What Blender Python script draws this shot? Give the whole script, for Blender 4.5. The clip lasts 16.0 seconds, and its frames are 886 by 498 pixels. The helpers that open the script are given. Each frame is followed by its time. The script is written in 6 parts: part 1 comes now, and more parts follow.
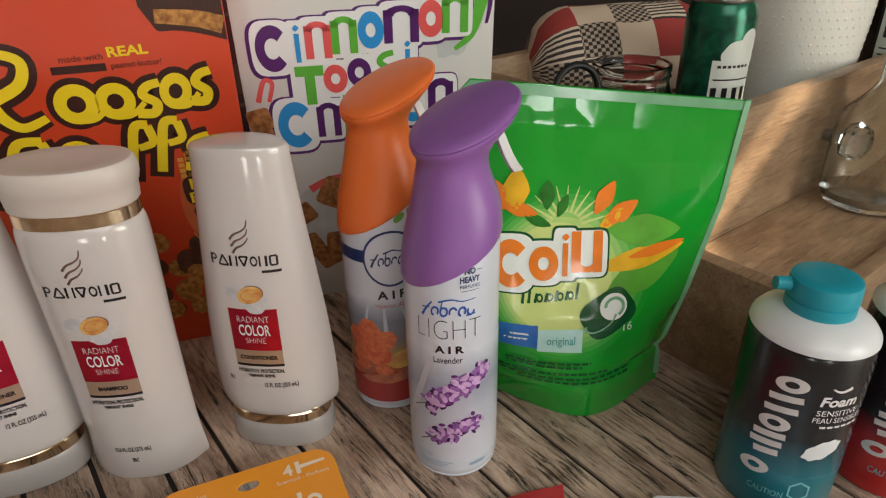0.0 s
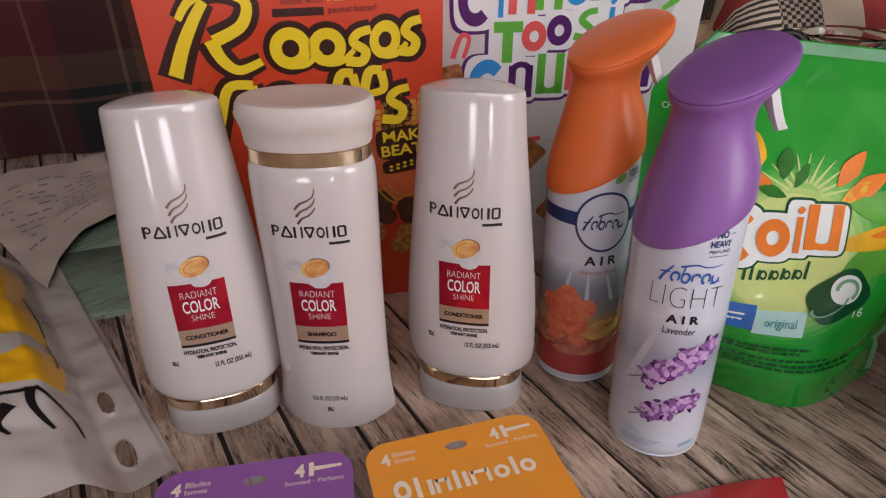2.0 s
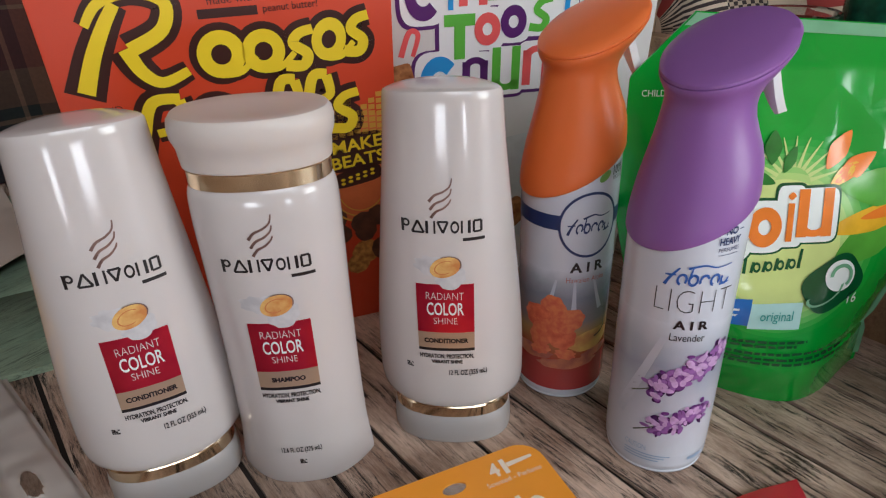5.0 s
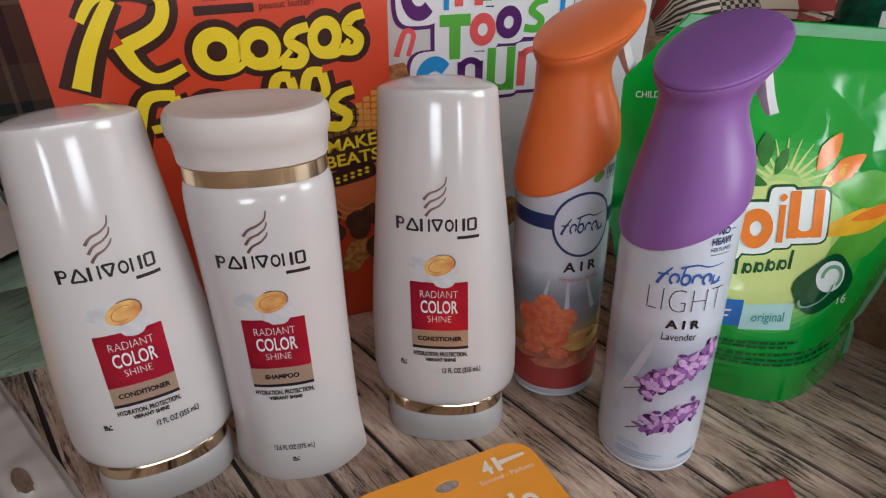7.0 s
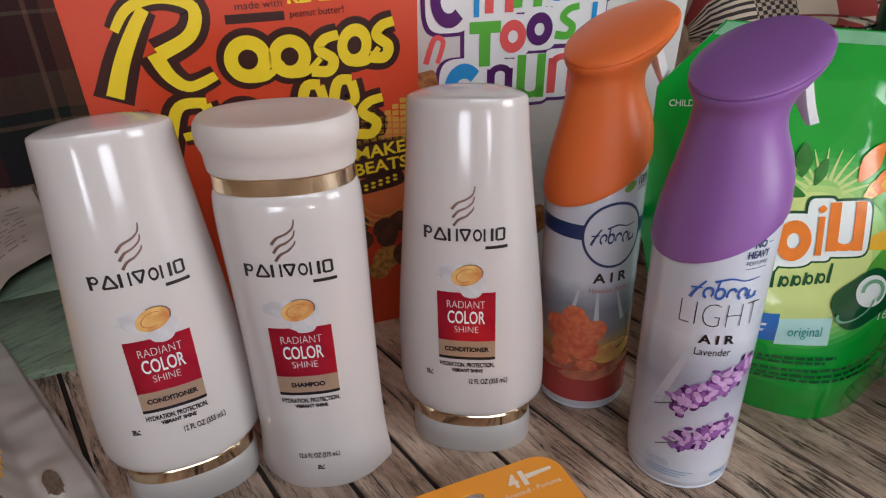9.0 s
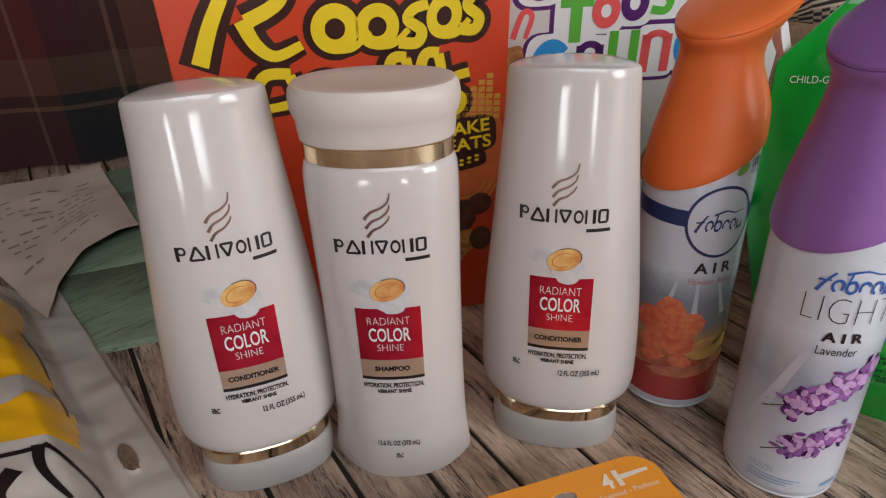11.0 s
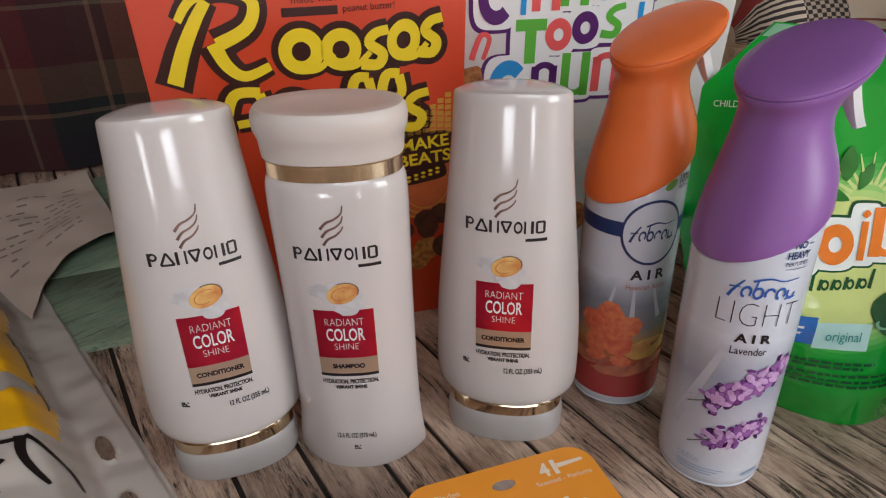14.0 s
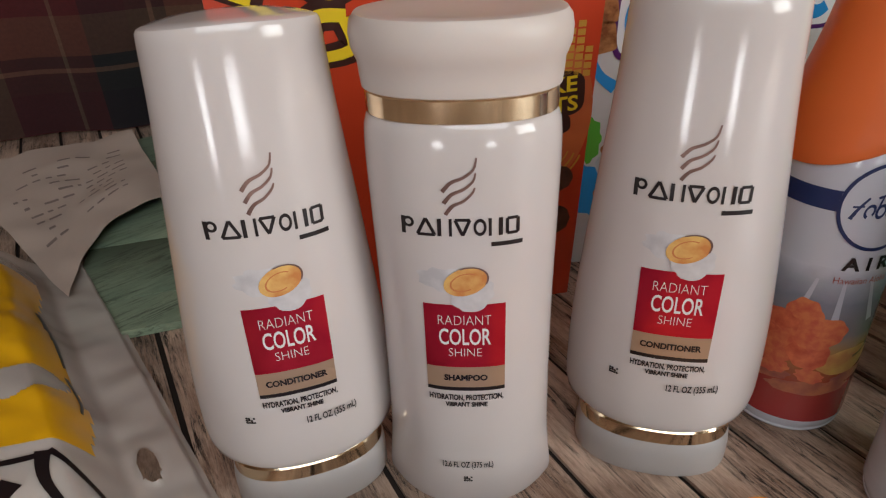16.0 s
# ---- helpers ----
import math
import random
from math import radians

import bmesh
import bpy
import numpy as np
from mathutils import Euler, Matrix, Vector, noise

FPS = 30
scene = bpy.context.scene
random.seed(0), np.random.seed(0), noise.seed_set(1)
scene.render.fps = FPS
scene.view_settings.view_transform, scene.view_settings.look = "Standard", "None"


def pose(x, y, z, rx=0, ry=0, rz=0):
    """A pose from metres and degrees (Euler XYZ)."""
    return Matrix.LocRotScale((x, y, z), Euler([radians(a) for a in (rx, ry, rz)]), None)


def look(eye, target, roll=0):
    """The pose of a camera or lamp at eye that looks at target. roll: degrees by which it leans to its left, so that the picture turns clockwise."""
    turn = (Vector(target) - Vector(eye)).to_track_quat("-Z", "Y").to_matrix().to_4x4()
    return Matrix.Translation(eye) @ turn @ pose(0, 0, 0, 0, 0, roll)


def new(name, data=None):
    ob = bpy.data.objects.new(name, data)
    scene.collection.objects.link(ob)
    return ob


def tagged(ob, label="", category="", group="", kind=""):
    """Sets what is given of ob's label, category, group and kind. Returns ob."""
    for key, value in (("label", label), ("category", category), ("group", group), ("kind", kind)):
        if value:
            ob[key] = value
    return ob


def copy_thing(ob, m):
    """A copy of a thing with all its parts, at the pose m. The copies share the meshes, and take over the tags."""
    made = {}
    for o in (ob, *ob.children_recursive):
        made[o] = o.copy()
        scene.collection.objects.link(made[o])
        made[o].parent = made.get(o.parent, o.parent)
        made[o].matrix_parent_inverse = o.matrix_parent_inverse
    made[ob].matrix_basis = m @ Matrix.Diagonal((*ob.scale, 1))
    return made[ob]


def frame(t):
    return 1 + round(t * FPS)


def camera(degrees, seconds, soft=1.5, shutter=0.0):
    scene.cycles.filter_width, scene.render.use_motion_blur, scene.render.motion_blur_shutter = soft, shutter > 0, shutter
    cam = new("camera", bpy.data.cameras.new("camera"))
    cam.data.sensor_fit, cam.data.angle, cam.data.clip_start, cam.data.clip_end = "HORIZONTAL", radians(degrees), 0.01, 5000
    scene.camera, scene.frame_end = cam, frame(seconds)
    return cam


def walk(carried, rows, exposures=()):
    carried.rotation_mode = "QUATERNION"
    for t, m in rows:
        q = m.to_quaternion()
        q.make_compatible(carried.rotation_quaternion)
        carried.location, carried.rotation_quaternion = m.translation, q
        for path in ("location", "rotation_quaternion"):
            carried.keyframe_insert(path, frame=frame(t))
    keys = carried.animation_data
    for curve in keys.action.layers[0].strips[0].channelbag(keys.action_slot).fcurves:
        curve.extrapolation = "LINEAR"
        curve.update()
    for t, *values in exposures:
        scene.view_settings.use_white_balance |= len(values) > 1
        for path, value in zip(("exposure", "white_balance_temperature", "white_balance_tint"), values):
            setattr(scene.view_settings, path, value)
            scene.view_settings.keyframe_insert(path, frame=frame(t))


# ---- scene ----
cam = camera(68.0, 16.0, soft=1.2)
PATH = [
    (0, (0.012, 0.008, 0.321), (-0.03, 1.772, -0.62), -1.4),
    (0.5, (-0.001, 0.002, 0.321), (-0.083, 1.757, -0.634), -0.8),
    (0.8, (-0.023, 0.001, 0.316), (-0.185, 1.741, -0.655), -1.0),
    (1, (-0.037, -0.002, 0.313), (-0.25, 1.728, -0.667), -0.6),
    (1.5, (-0.059, -0.003, 0.306), (-0.314, 1.716, -0.684), -0.2),
    (2, (-0.076, 0.009, 0.297), (-0.323, 1.747, -0.663), -0.9),
    (2.5, (-0.099, 0.051, 0.282), (-0.201, 1.801, -0.68), -2.3),
    (3, (-0.102, 0.07, 0.273), (-0.135, 1.817, -0.7), -2.5),
    (3.5, (-0.094, 0.057, 0.291), (-0.097, 1.819, -0.656), -2.5),
    (4, (-0.103, 0.048, 0.287), (-0.126, 1.804, -0.669), -2.4),
    (4.5, (-0.105, 0.046, 0.283), (-0.123, 1.796, -0.685), -1.8),
    (4.7, (-0.105, 0.047, 0.285), (-0.136, 1.802, -0.672), -2.3),
    (7, (-0.106, 0.045, 0.284), (-0.113, 1.804, -0.667), -1.5),
    (7.5, (-0.104, 0.048, 0.284), (-0.121, 1.805, -0.672), -1.2),
    (8, (-0.105, 0.051, 0.283), (-0.146, 1.814, -0.662), -1.6),
    (8.2, (-0.106, 0.051, 0.283), (-0.171, 1.813, -0.661), -1.9),
    (10.3, (-0.107, 0.045, 0.289), (-0.208, 1.814, -0.637), -2.0),
    (10.5, (-0.111, 0.046, 0.288), (-0.235, 1.813, -0.642), -1.4),
    (11, (-0.133, 0.061, 0.272), (-0.345, 1.807, -0.681), -2.3),
    (11.5, (-0.133, 0.059, 0.282), (-0.362, 1.814, -0.649), -3.8),
    (12, (-0.112, 0.047, 0.284), (-0.268, 1.806, -0.655), -2.5),
    (12.5, (-0.108, 0.041, 0.282), (-0.253, 1.799, -0.661), -1.0),
    (13, (-0.105, 0.037, 0.286), (-0.277, 1.794, -0.654), -2.2),
    (13.5, (-0.108, 0.04, 0.284), (-0.296, 1.791, -0.665), -2.5),
    (14, (-0.11, 0.039, 0.286), (-0.298, 1.794, -0.655), -1.6),
    (14.5, (-0.106, 0.035, 0.289), (-0.296, 1.793, -0.646), -2.2),
    (15, (-0.106, 0.048, 0.284), (-0.305, 1.79, -0.68), -3.0),
    (15.5, (-0.143, 0.094, 0.253), (-0.485, 1.792, -0.748), -3.9),
    (16, (-0.161, 0.112, 0.244), (-0.47, 1.815, -0.758), -2.4),
]
BALANCE = [(0, 0.61, 6900, 7), (0.5, 0.63, 6600, 11), (1, 0.65, 6630, 20), (1.5, 0.67, 6600, 20), (2, 0.67, 6440, 19), (2.5, 0.66, 6080, 12), (3.5, 0.73, 6000, 9), (4.5, 0.75, 6100, 9), (7, 0.75, 6000, 8),
           (8, 0.75, 6050, 9), (10.5, 0.75, 6250, 12), (11.5, 0.77, 6360, 7), (12, 0.75, 6250, 9), (14.5, 0.73, 6350, 10), (15.5, 0.73, 6500, 10), (16, 0.73, 6500, 10)]
walk(cam, [(t, look(eye, target, roll)) for t, eye, target, roll in PATH], BALANCE)


# ---- light ----
world = bpy.data.worlds.new("world")
scene.world = world
world.use_nodes = True
wn = world.node_tree
sky = wn.nodes.new("ShaderNodeTexSky")
sky.sky_type = "NISHITA"
sky.sun_disc = False
sky.sun_elevation = radians(45)
sky.sun_rotation = radians(111)
wn.nodes["Background"].inputs[1].default_value = 0.1
wn.links.new(sky.outputs[0], wn.nodes["Background"].inputs[0])
scene.view_settings.exposure = 0.0


def area_lamp(name, eye, target, sx, sy, watts, colour):
    d = bpy.data.lights.new(name, "AREA")
    d.shape, d.size, d.size_y, d.energy, d.color = "RECTANGLE", sx, sy, watts, colour
    ob = new(name, d)
    ob.matrix_world = look(eye, target)
    return ob


area_lamp("east_window_daylight", (1.66, -0.75, 0.66), (-0.05, 0.4, 0.05), 0.95, 0.95, 13.5, (0.94, 0.96, 0.92))
# added fill light, set in an unseen window made up to hold it
area_lamp("south_window_daylight", (0.35, -1.27, 1.43), (0.0, 0.4, 0.05), 1.4, 1.05, 10.5, (0.93, 0.97, 0.94))
for x in (-0.40, 0.42):
    area_lamp("low_pane_daylight", (x, -1.30, -0.16), (x, 0.4, -0.16), 0.18, 0.30, 1.2, (0.95, 0.97, 1.0))
sun = new("sun", bpy.data.lights.new("sun", "SUN"))
sun.data.energy, sun.data.angle, sun.data.color = 5.0, radians(0.5), (1.0, 0.88, 0.72)
sun.matrix_world = look((0.9, -0.35, 0.966), (0, 0, 0))


# ---- materials ----
def srgb(r, g, b):
    return tuple(((c / 255 + 0.055) / 1.055) ** 2.4 if c > 10 else c / 255 / 12.92 for c in (r, g, b)) + (1,)


def material(name, colour, rough=0.5, metal=0.0, vary=0.0, scale=40.0, bump=0.0, bump_scale=200.0, colour2=None, stretch=(1, 1, 1),
             coat=0.0, sss=0.0, spec=0.5, per_piece=0.0, rough_vary=0.0):
    m = bpy.data.materials.new(name)
    m.use_nodes = True
    nt = m.node_tree
    b = nt.nodes["Principled BSDF"]
    b.inputs["Base Color"].default_value = colour
    b.inputs["Roughness"].default_value = rough
    b.inputs["Metallic"].default_value = metal
    b.inputs["Coat Weight"].default_value = coat
    b.inputs["Coat Roughness"].default_value = 0.08
    b.inputs["Specular IOR Level"].default_value = spec
    if sss:
        b.inputs["Subsurface Weight"].default_value = sss
        b.inputs["Subsurface Radius"].default_value = (0.006, 0.005, 0.004)
        b.inputs["Subsurface Scale"].default_value = 1.0
    tc = nt.nodes.new("ShaderNodeTexCoord")
    mp = nt.nodes.new("ShaderNodeMapping")
    mp.inputs["Scale"].default_value = stretch
    nt.links.new(tc.outputs["Object"], mp.inputs[0])
    if vary or colour2:
        n = nt.nodes.new("ShaderNodeTexNoise")
        n.inputs["Scale"].default_value = scale
        n.inputs["Detail"].default_value = 6
        nt.links.new(mp.outputs[0], n.inputs["Vector"])
        mix = nt.nodes.new("ShaderNodeMix")
        mix.data_type = "RGBA"
        ramp = nt.nodes.new("ShaderNodeValToRGB")
        ramp.color_ramp.elements[0].position, ramp.color_ramp.elements[1].position = 0.35, 0.65
        nt.links.new(n.outputs[0], ramp.inputs[0])
        c2 = colour2 or tuple(c * (1 - vary) for c in colour[:3]) + (1,)
        mix.inputs[6].default_value, mix.inputs[7].default_value = colour, c2
        nt.links.new(ramp.outputs[0], mix.inputs[0])
        out = mix.outputs[2]
        if per_piece:
            info = nt.nodes.new("ShaderNodeObjectInfo")
            hsv = nt.nodes.new("ShaderNodeHueSaturation")
            mr = nt.nodes.new("ShaderNodeMapRange")
            mr.inputs["To Min"].default_value, mr.inputs["To Max"].default_value = 1 - per_piece, 1 + per_piece
            nt.links.new(info.outputs["Random"], mr.inputs[0])
            nt.links.new(mr.outputs[0], hsv.inputs["Value"])
            nt.links.new(out, hsv.inputs["Color"])
            out = hsv.outputs[0]
        nt.links.new(out, b.inputs["Base Color"])
    if rough_vary:
        n3 = nt.nodes.new("ShaderNodeTexNoise")
        n3.inputs["Scale"].default_value = scale * 0.6
        nt.links.new(mp.outputs[0], n3.inputs["Vector"])
        mr = nt.nodes.new("ShaderNodeMapRange")
        mr.inputs["From Min"].default_value, mr.inputs["From Max"].default_value = 0.3, 0.7
        mr.inputs["To Min"].default_value, mr.inputs["To Max"].default_value = rough - rough_vary, rough + rough_vary
        nt.links.new(n3.outputs[0], mr.inputs[0])
        nt.links.new(mr.outputs[0], b.inputs["Roughness"])
    if bump:
        n2 = nt.nodes.new("ShaderNodeTexNoise")
        n2.inputs["Scale"].default_value = bump_scale
        n2.inputs["Detail"].default_value = 3
        nt.links.new(mp.outputs[0], n2.inputs["Vector"])
        bp = nt.nodes.new("ShaderNodeBump")
        bp.inputs["Strength"].default_value = bump
        bp.inputs["Distance"].default_value = 0.001
        nt.links.new(n2.outputs[0], bp.inputs["Height"])
        nt.links.new(bp.outputs[0], b.inputs["Normal"])
    return m


def weathered_wood(name, light, mid, dark, along, bump=0.5, crack=1.0):
    """Worn barn wood: long grain, dark cracks and grey patches; along is the grain's angle in degrees."""
    m = bpy.data.materials.new(name)
    m.use_nodes = True
    nt = m.node_tree
    b = nt.nodes["Principled BSDF"]
    b.inputs["Roughness"].default_value = 0.36
    b.inputs["Specular IOR Level"].default_value = 0.45
    tc = nt.nodes.new("ShaderNodeTexCoord")
    rot = nt.nodes.new("ShaderNodeMapping")
    rot.vector_type = "POINT"
    rot.inputs["Rotation"].default_value = (0, 0, radians(-along))
    info = nt.nodes.new("ShaderNodeObjectInfo")
    off = nt.nodes.new("ShaderNodeVectorMath")
    off.operation = "MULTIPLY_ADD"
    comb = nt.nodes.new("ShaderNodeCombineXYZ")
    for k in range(3):
        nt.links.new(info.outputs["Random"], comb.inputs[k])
    nt.links.new(comb.outputs[0], off.inputs[0])
    off.inputs[1].default_value = (7.0, 3.0, 5.0)
    nt.links.new(tc.outputs["Object"], rot.inputs[0])
    nt.links.new(rot.outputs[0], off.inputs[2])

    def noisy(stretch, scale, detail, lo, hi, rough=0.6, distort=0.0):
        mp = nt.nodes.new("ShaderNodeMapping")
        mp.inputs["Scale"].default_value = stretch
        nt.links.new(off.outputs[0], mp.inputs[0])
        n = nt.nodes.new("ShaderNodeTexNoise")
        n.inputs["Scale"].default_value, n.inputs["Detail"].default_value = scale, detail
        n.inputs["Roughness"].default_value, n.inputs["Distortion"].default_value = rough, distort
        nt.links.new(mp.outputs[0], n.inputs["Vector"])
        r = nt.nodes.new("ShaderNodeValToRGB")
        r.color_ramp.elements[0].position, r.color_ramp.elements[1].position = lo, hi
        nt.links.new(n.outputs[0], r.inputs[0])
        return r.outputs[0]

    def mix(fac, a, c):
        x = nt.nodes.new("ShaderNodeMix")
        x.data_type = "RGBA"
        nt.links.new(fac, x.inputs[0])
        for s, v in ((x.inputs[6], a), (x.inputs[7], c)):
            if isinstance(v, tuple):
                s.default_value = v
            else:
                nt.links.new(v, s)
        return x.outputs[2]

    patches = noisy((1.0, 2.6, 2.6), 14, 6, 0.40, 0.60, 0.7)
    grain = noisy((1.0, 12.0, 12.0), 26, 10, 0.46, 0.60, 0.8, 0.5)
    fine = noisy((1.0, 18.0, 18.0), 60, 8, 0.42, 0.60, 0.8)
    cracks = noisy((1.0, 12.0, 12.0), 24, 12, 0.505, 0.57, 0.82, 0.7)
    gate = noisy((1.0, 2.6, 2.6), 20, 6, 0.40, 0.54, 0.7)
    mul = nt.nodes.new("ShaderNodeMath")
    mul.operation = "MULTIPLY"
    nt.links.new(cracks, mul.inputs[0])
    nt.links.new(gate, mul.inputs[1])
    cut = nt.nodes.new("ShaderNodeMath")
    cut.operation = "MULTIPLY"
    cut.inputs[1].default_value = crack
    nt.links.new(mul.outputs[0], cut.inputs[0])
    mul = cut
    base = mix(patches, light, mid)
    halfway = tuple(0.55 * p + 0.45 * q for p, q in zip(mid, dark))
    soft = nt.nodes.new("ShaderNodeMath")
    soft.operation = "MULTIPLY"
    soft.inputs[1].default_value = 0.5
    nt.links.new(grain, soft.inputs[0])
    col = mix(soft.outputs[0], base, halfway)
    mul2 = nt.nodes.new("ShaderNodeMath")
    mul2.operation = "MULTIPLY"
    mul2.inputs[1].default_value = 0.42
    nt.links.new(fine, mul2.inputs[0])
    col = mix(mul2.outputs[0], col, light)
    col = mix(mul.outputs[0], col, dark)
    tone = nt.nodes.new("ShaderNodeHueSaturation")
    each = nt.nodes.new("ShaderNodeMapRange")
    each.inputs["To Min"].default_value, each.inputs["To Max"].default_value = 0.80, 1.16
    nt.links.new(info.outputs["Random"], each.inputs[0])
    nt.links.new(each.outputs[0], tone.inputs["Value"])
    nt.links.new(col, tone.inputs["Color"])
    nt.links.new(tone.outputs[0], b.inputs["Base Color"])
    bp = nt.nodes.new("ShaderNodeBump")
    bp.inputs["Strength"].default_value, bp.inputs["Distance"].default_value = bump, 0.0006
    inv = nt.nodes.new("ShaderNodeMath")
    inv.operation = "SUBTRACT"
    inv.inputs[0].default_value = 1.0
    nt.links.new(mul.outputs[0], inv.inputs[1])
    nt.links.new(inv.outputs[0], bp.inputs["Height"])
    nt.links.new(bp.outputs[0], b.inputs["Normal"])
    return m


def plain(name, r, g, b, rough=0.45, **k):
    return material(name, srgb(r, g, b), rough, **k)


GRAIN = -52.0
wood_table = weathered_wood("weathered_planks", srgb(212, 185, 166), srgb(140, 109, 92), srgb(28, 19, 17), GRAIN)
groove_dark = plain("plank_joint", 38, 28, 24, 0.8, vary=0.3)
white_plastic = material("white_glossy_plastic", srgb(203, 193, 190), 0.12, vary=0.02, scale=25, sss=0.15, coat=0.35, bump=0.02, bump_scale=60)
frosted_cap = material("frosted_white_plastic", srgb(208, 195, 188), 0.4, vary=0.03, scale=30, sss=0.3, bump=0.03, bump_scale=300)
gold_foil = material("champagne_gold_foil", srgb(244, 220, 186), 0.12, metal=1.0, vary=0.12, scale=60, bump=0.05, bump_scale=80)
cap_clear = material("translucent_cap_plastic", srgb(174, 167, 164), 0.3, vary=0.05, scale=30, sss=0.4, bump=0.03, bump_scale=300)
ink_black = plain("black_print", 28, 22, 24, 0.3)
label_red = material("metallic_red_print", srgb(206, 44, 62), 0.30, metal=0.75, vary=0.2, scale=30, colour2=srgb(176, 22, 52))
label_taupe = material("taupe_print", srgb(176, 146, 122), 0.3, metal=0.3, vary=0.1, scale=40)
ink_white = plain("white_print", 222, 214, 214, 0.35)
silver_brown = material("bronze_foil", srgb(146, 114, 106), 0.3, metal=0.5, vary=0.35, scale=120)
capsule_gold = material("golden_print", srgb(220, 176, 104), 0.2, vary=0.3, scale=160, colour2=srgb(198, 128, 72))
capsule_pale = plain("pale_gold_print", 196, 120, 74, 0.25)
silk_grey = material("pale_silk_print", srgb(208, 203, 203), 0.25, vary=0.3, scale=110, colour2=srgb(184, 178, 180))
can_white = material("white_lacquered_tin", srgb(208, 210, 220), 0.2, vary=0.03, scale=20, coat=0.3)
orange_plastic = material("orange_plastic", srgb(244, 121, 60), 0.36, vary=0.05, scale=30, sss=0.08, bump=0.03, bump_scale=500)
purple_plastic = material("purple_plastic", srgb(146, 96, 166), 0.38, vary=0.05, scale=30, sss=0.05, bump=0.03, bump_scale=500)
trigger_white = plain("milky_trigger_plastic", 222, 220, 220, 0.35, sss=0.2)
carton_orange = material("orange_carton", srgb(206, 66, 34), 0.38, vary=0.05, scale=18, bump=0.04, bump_scale=300)
carton_white = material("white_carton", srgb(216, 210, 206), 0.4, vary=0.04, scale=18, bump=0.04, bump_scale=300)
foil_green = material("glossy_green_film", srgb(24, 160, 50), 0.12, vary=0.15, scale=14, coat=0.5, bump=0.4, bump_scale=38)


def crinkle(m, scale, strength):
    """Angular facets over a film, as relief on top of the soft waves."""
    nt = m.node_tree
    b = nt.nodes["Principled BSDF"]
    tc = nt.nodes.new("ShaderNodeTexCoord")
    v = nt.nodes.new("ShaderNodeTexVoronoi")
    v.distance = "MANHATTAN"
    v.inputs["Scale"].default_value = scale
    bp = nt.nodes.new("ShaderNodeBump")
    bp.inputs["Strength"].default_value, bp.inputs["Distance"].default_value = strength, 0.004
    nt.links.new(tc.outputs["Object"], v.inputs["Vector"])
    nt.links.new(v.outputs["Distance"], bp.inputs["Height"])
    if b.inputs["Normal"].links:
        nt.links.new(b.inputs["Normal"].links[0].from_socket, bp.inputs["Normal"])
    nt.links.new(bp.outputs[0], b.inputs["Normal"])
    nt.links.new(bp.outputs[0], b.inputs["Coat Normal"])


crinkle(foil_green, 22, 0.28)


# ---- building helpers ----
def finish(bm, smooth=True):
    bmesh.ops.recalc_face_normals(bm, faces=bm.faces[:])
    for f in bm.faces:
        f.smooth = smooth
    return bm


def part(name, bm, mat, parent=None, label="", angle=35):
    me = bpy.data.meshes.new(name)
    bm.to_mesh(me)
    bm.free()
    me.materials.append(mat)
    if angle:
        me.set_sharp_from_angle(angle=radians(angle))
    ob = new(name, me)
    if parent is not None:
        ob.parent = parent
    if label:
        ob["label"] = label
    return ob


def thing(name, label, category, m=None, group="", kind=""):
    e = new(name)
    e.empty_display_size = 0.02
    if m is not None:
        e.matrix_world = m
    return tagged(e, label, category, group, kind)


def rings_mesh(rings, close_bottom=True, close_top=True):
    """A skin over rings of points, all of the same count."""
    bm = bmesh.new()
    rows = [[bm.verts.new(p) for p in r] for r in rings]
    for a, b in zip(rows, rows[1:]):
        for i in range(len(a)):
            j = (i + 1) % len(a)
            bm.faces.new((a[i], a[j], b[j], b[i]))
    if close_bottom:
        bm.faces.new(rows[0][::-1])
    if close_top:
        bm.faces.new(rows[-1])
    return finish(bm)


def oval(a, b, n, z, seg=72, cx=0.0, cy=0.0, tilt=0.0):
    pts = []
    for i in range(seg):
        t = 2 * math.pi * i / seg
        c, s = math.cos(t), math.sin(t)
        x = a * math.copysign(abs(c) ** (2 / n), c)
        y = b * math.copysign(abs(s) ** (2 / n), s)
        pts.append((cx + x * math.cos(tilt), cy + y, z + x * math.sin(tilt)))
    return pts


def at_height(sections, z):
    for (z0, a0, b0), (z1, a1, b1) in zip(sections, sections[1:]):
        if z0 <= z <= z1:
            k = (z - z0) / max(1e-9, z1 - z0)
            return a0 + k * (a1 - a0), b0 + k * (b1 - b0)
    return sections[-1][1:]


def smooth_sections(keys, step=0.004):
    """Sections (z, half width, half depth) eased between keys."""
    out = []
    zs = [k[0] for k in keys]
    for i in range(len(keys) - 1):
        n = max(1, round((zs[i + 1] - zs[i]) / step))
        p0, p1, p2, p3 = keys[max(i - 1, 0)], keys[i], keys[i + 1], keys[min(i + 2, len(keys) - 1)]
        for j in range(n):
            t = j / n
            row = [p1[0] + (p2[0] - p1[0]) * t]
            for c in (1, 2):
                m1 = (p2[c] - p0[c]) / max(1e-6, p2[0] - p0[0]) * (p2[0] - p1[0])
                m2 = (p3[c] - p1[c]) / max(1e-6, p3[0] - p1[0]) * (p2[0] - p1[0])
                row.append((2 * t**3 - 3 * t**2 + 1) * p1[c] + (t**3 - 2 * t**2 + t) * m1 + (-2 * t**3 + 3 * t**2) * p2[c] + (t**3 - t**2) * m2)
            out.append(tuple(row))
    out.append(keys[-1])
    return out


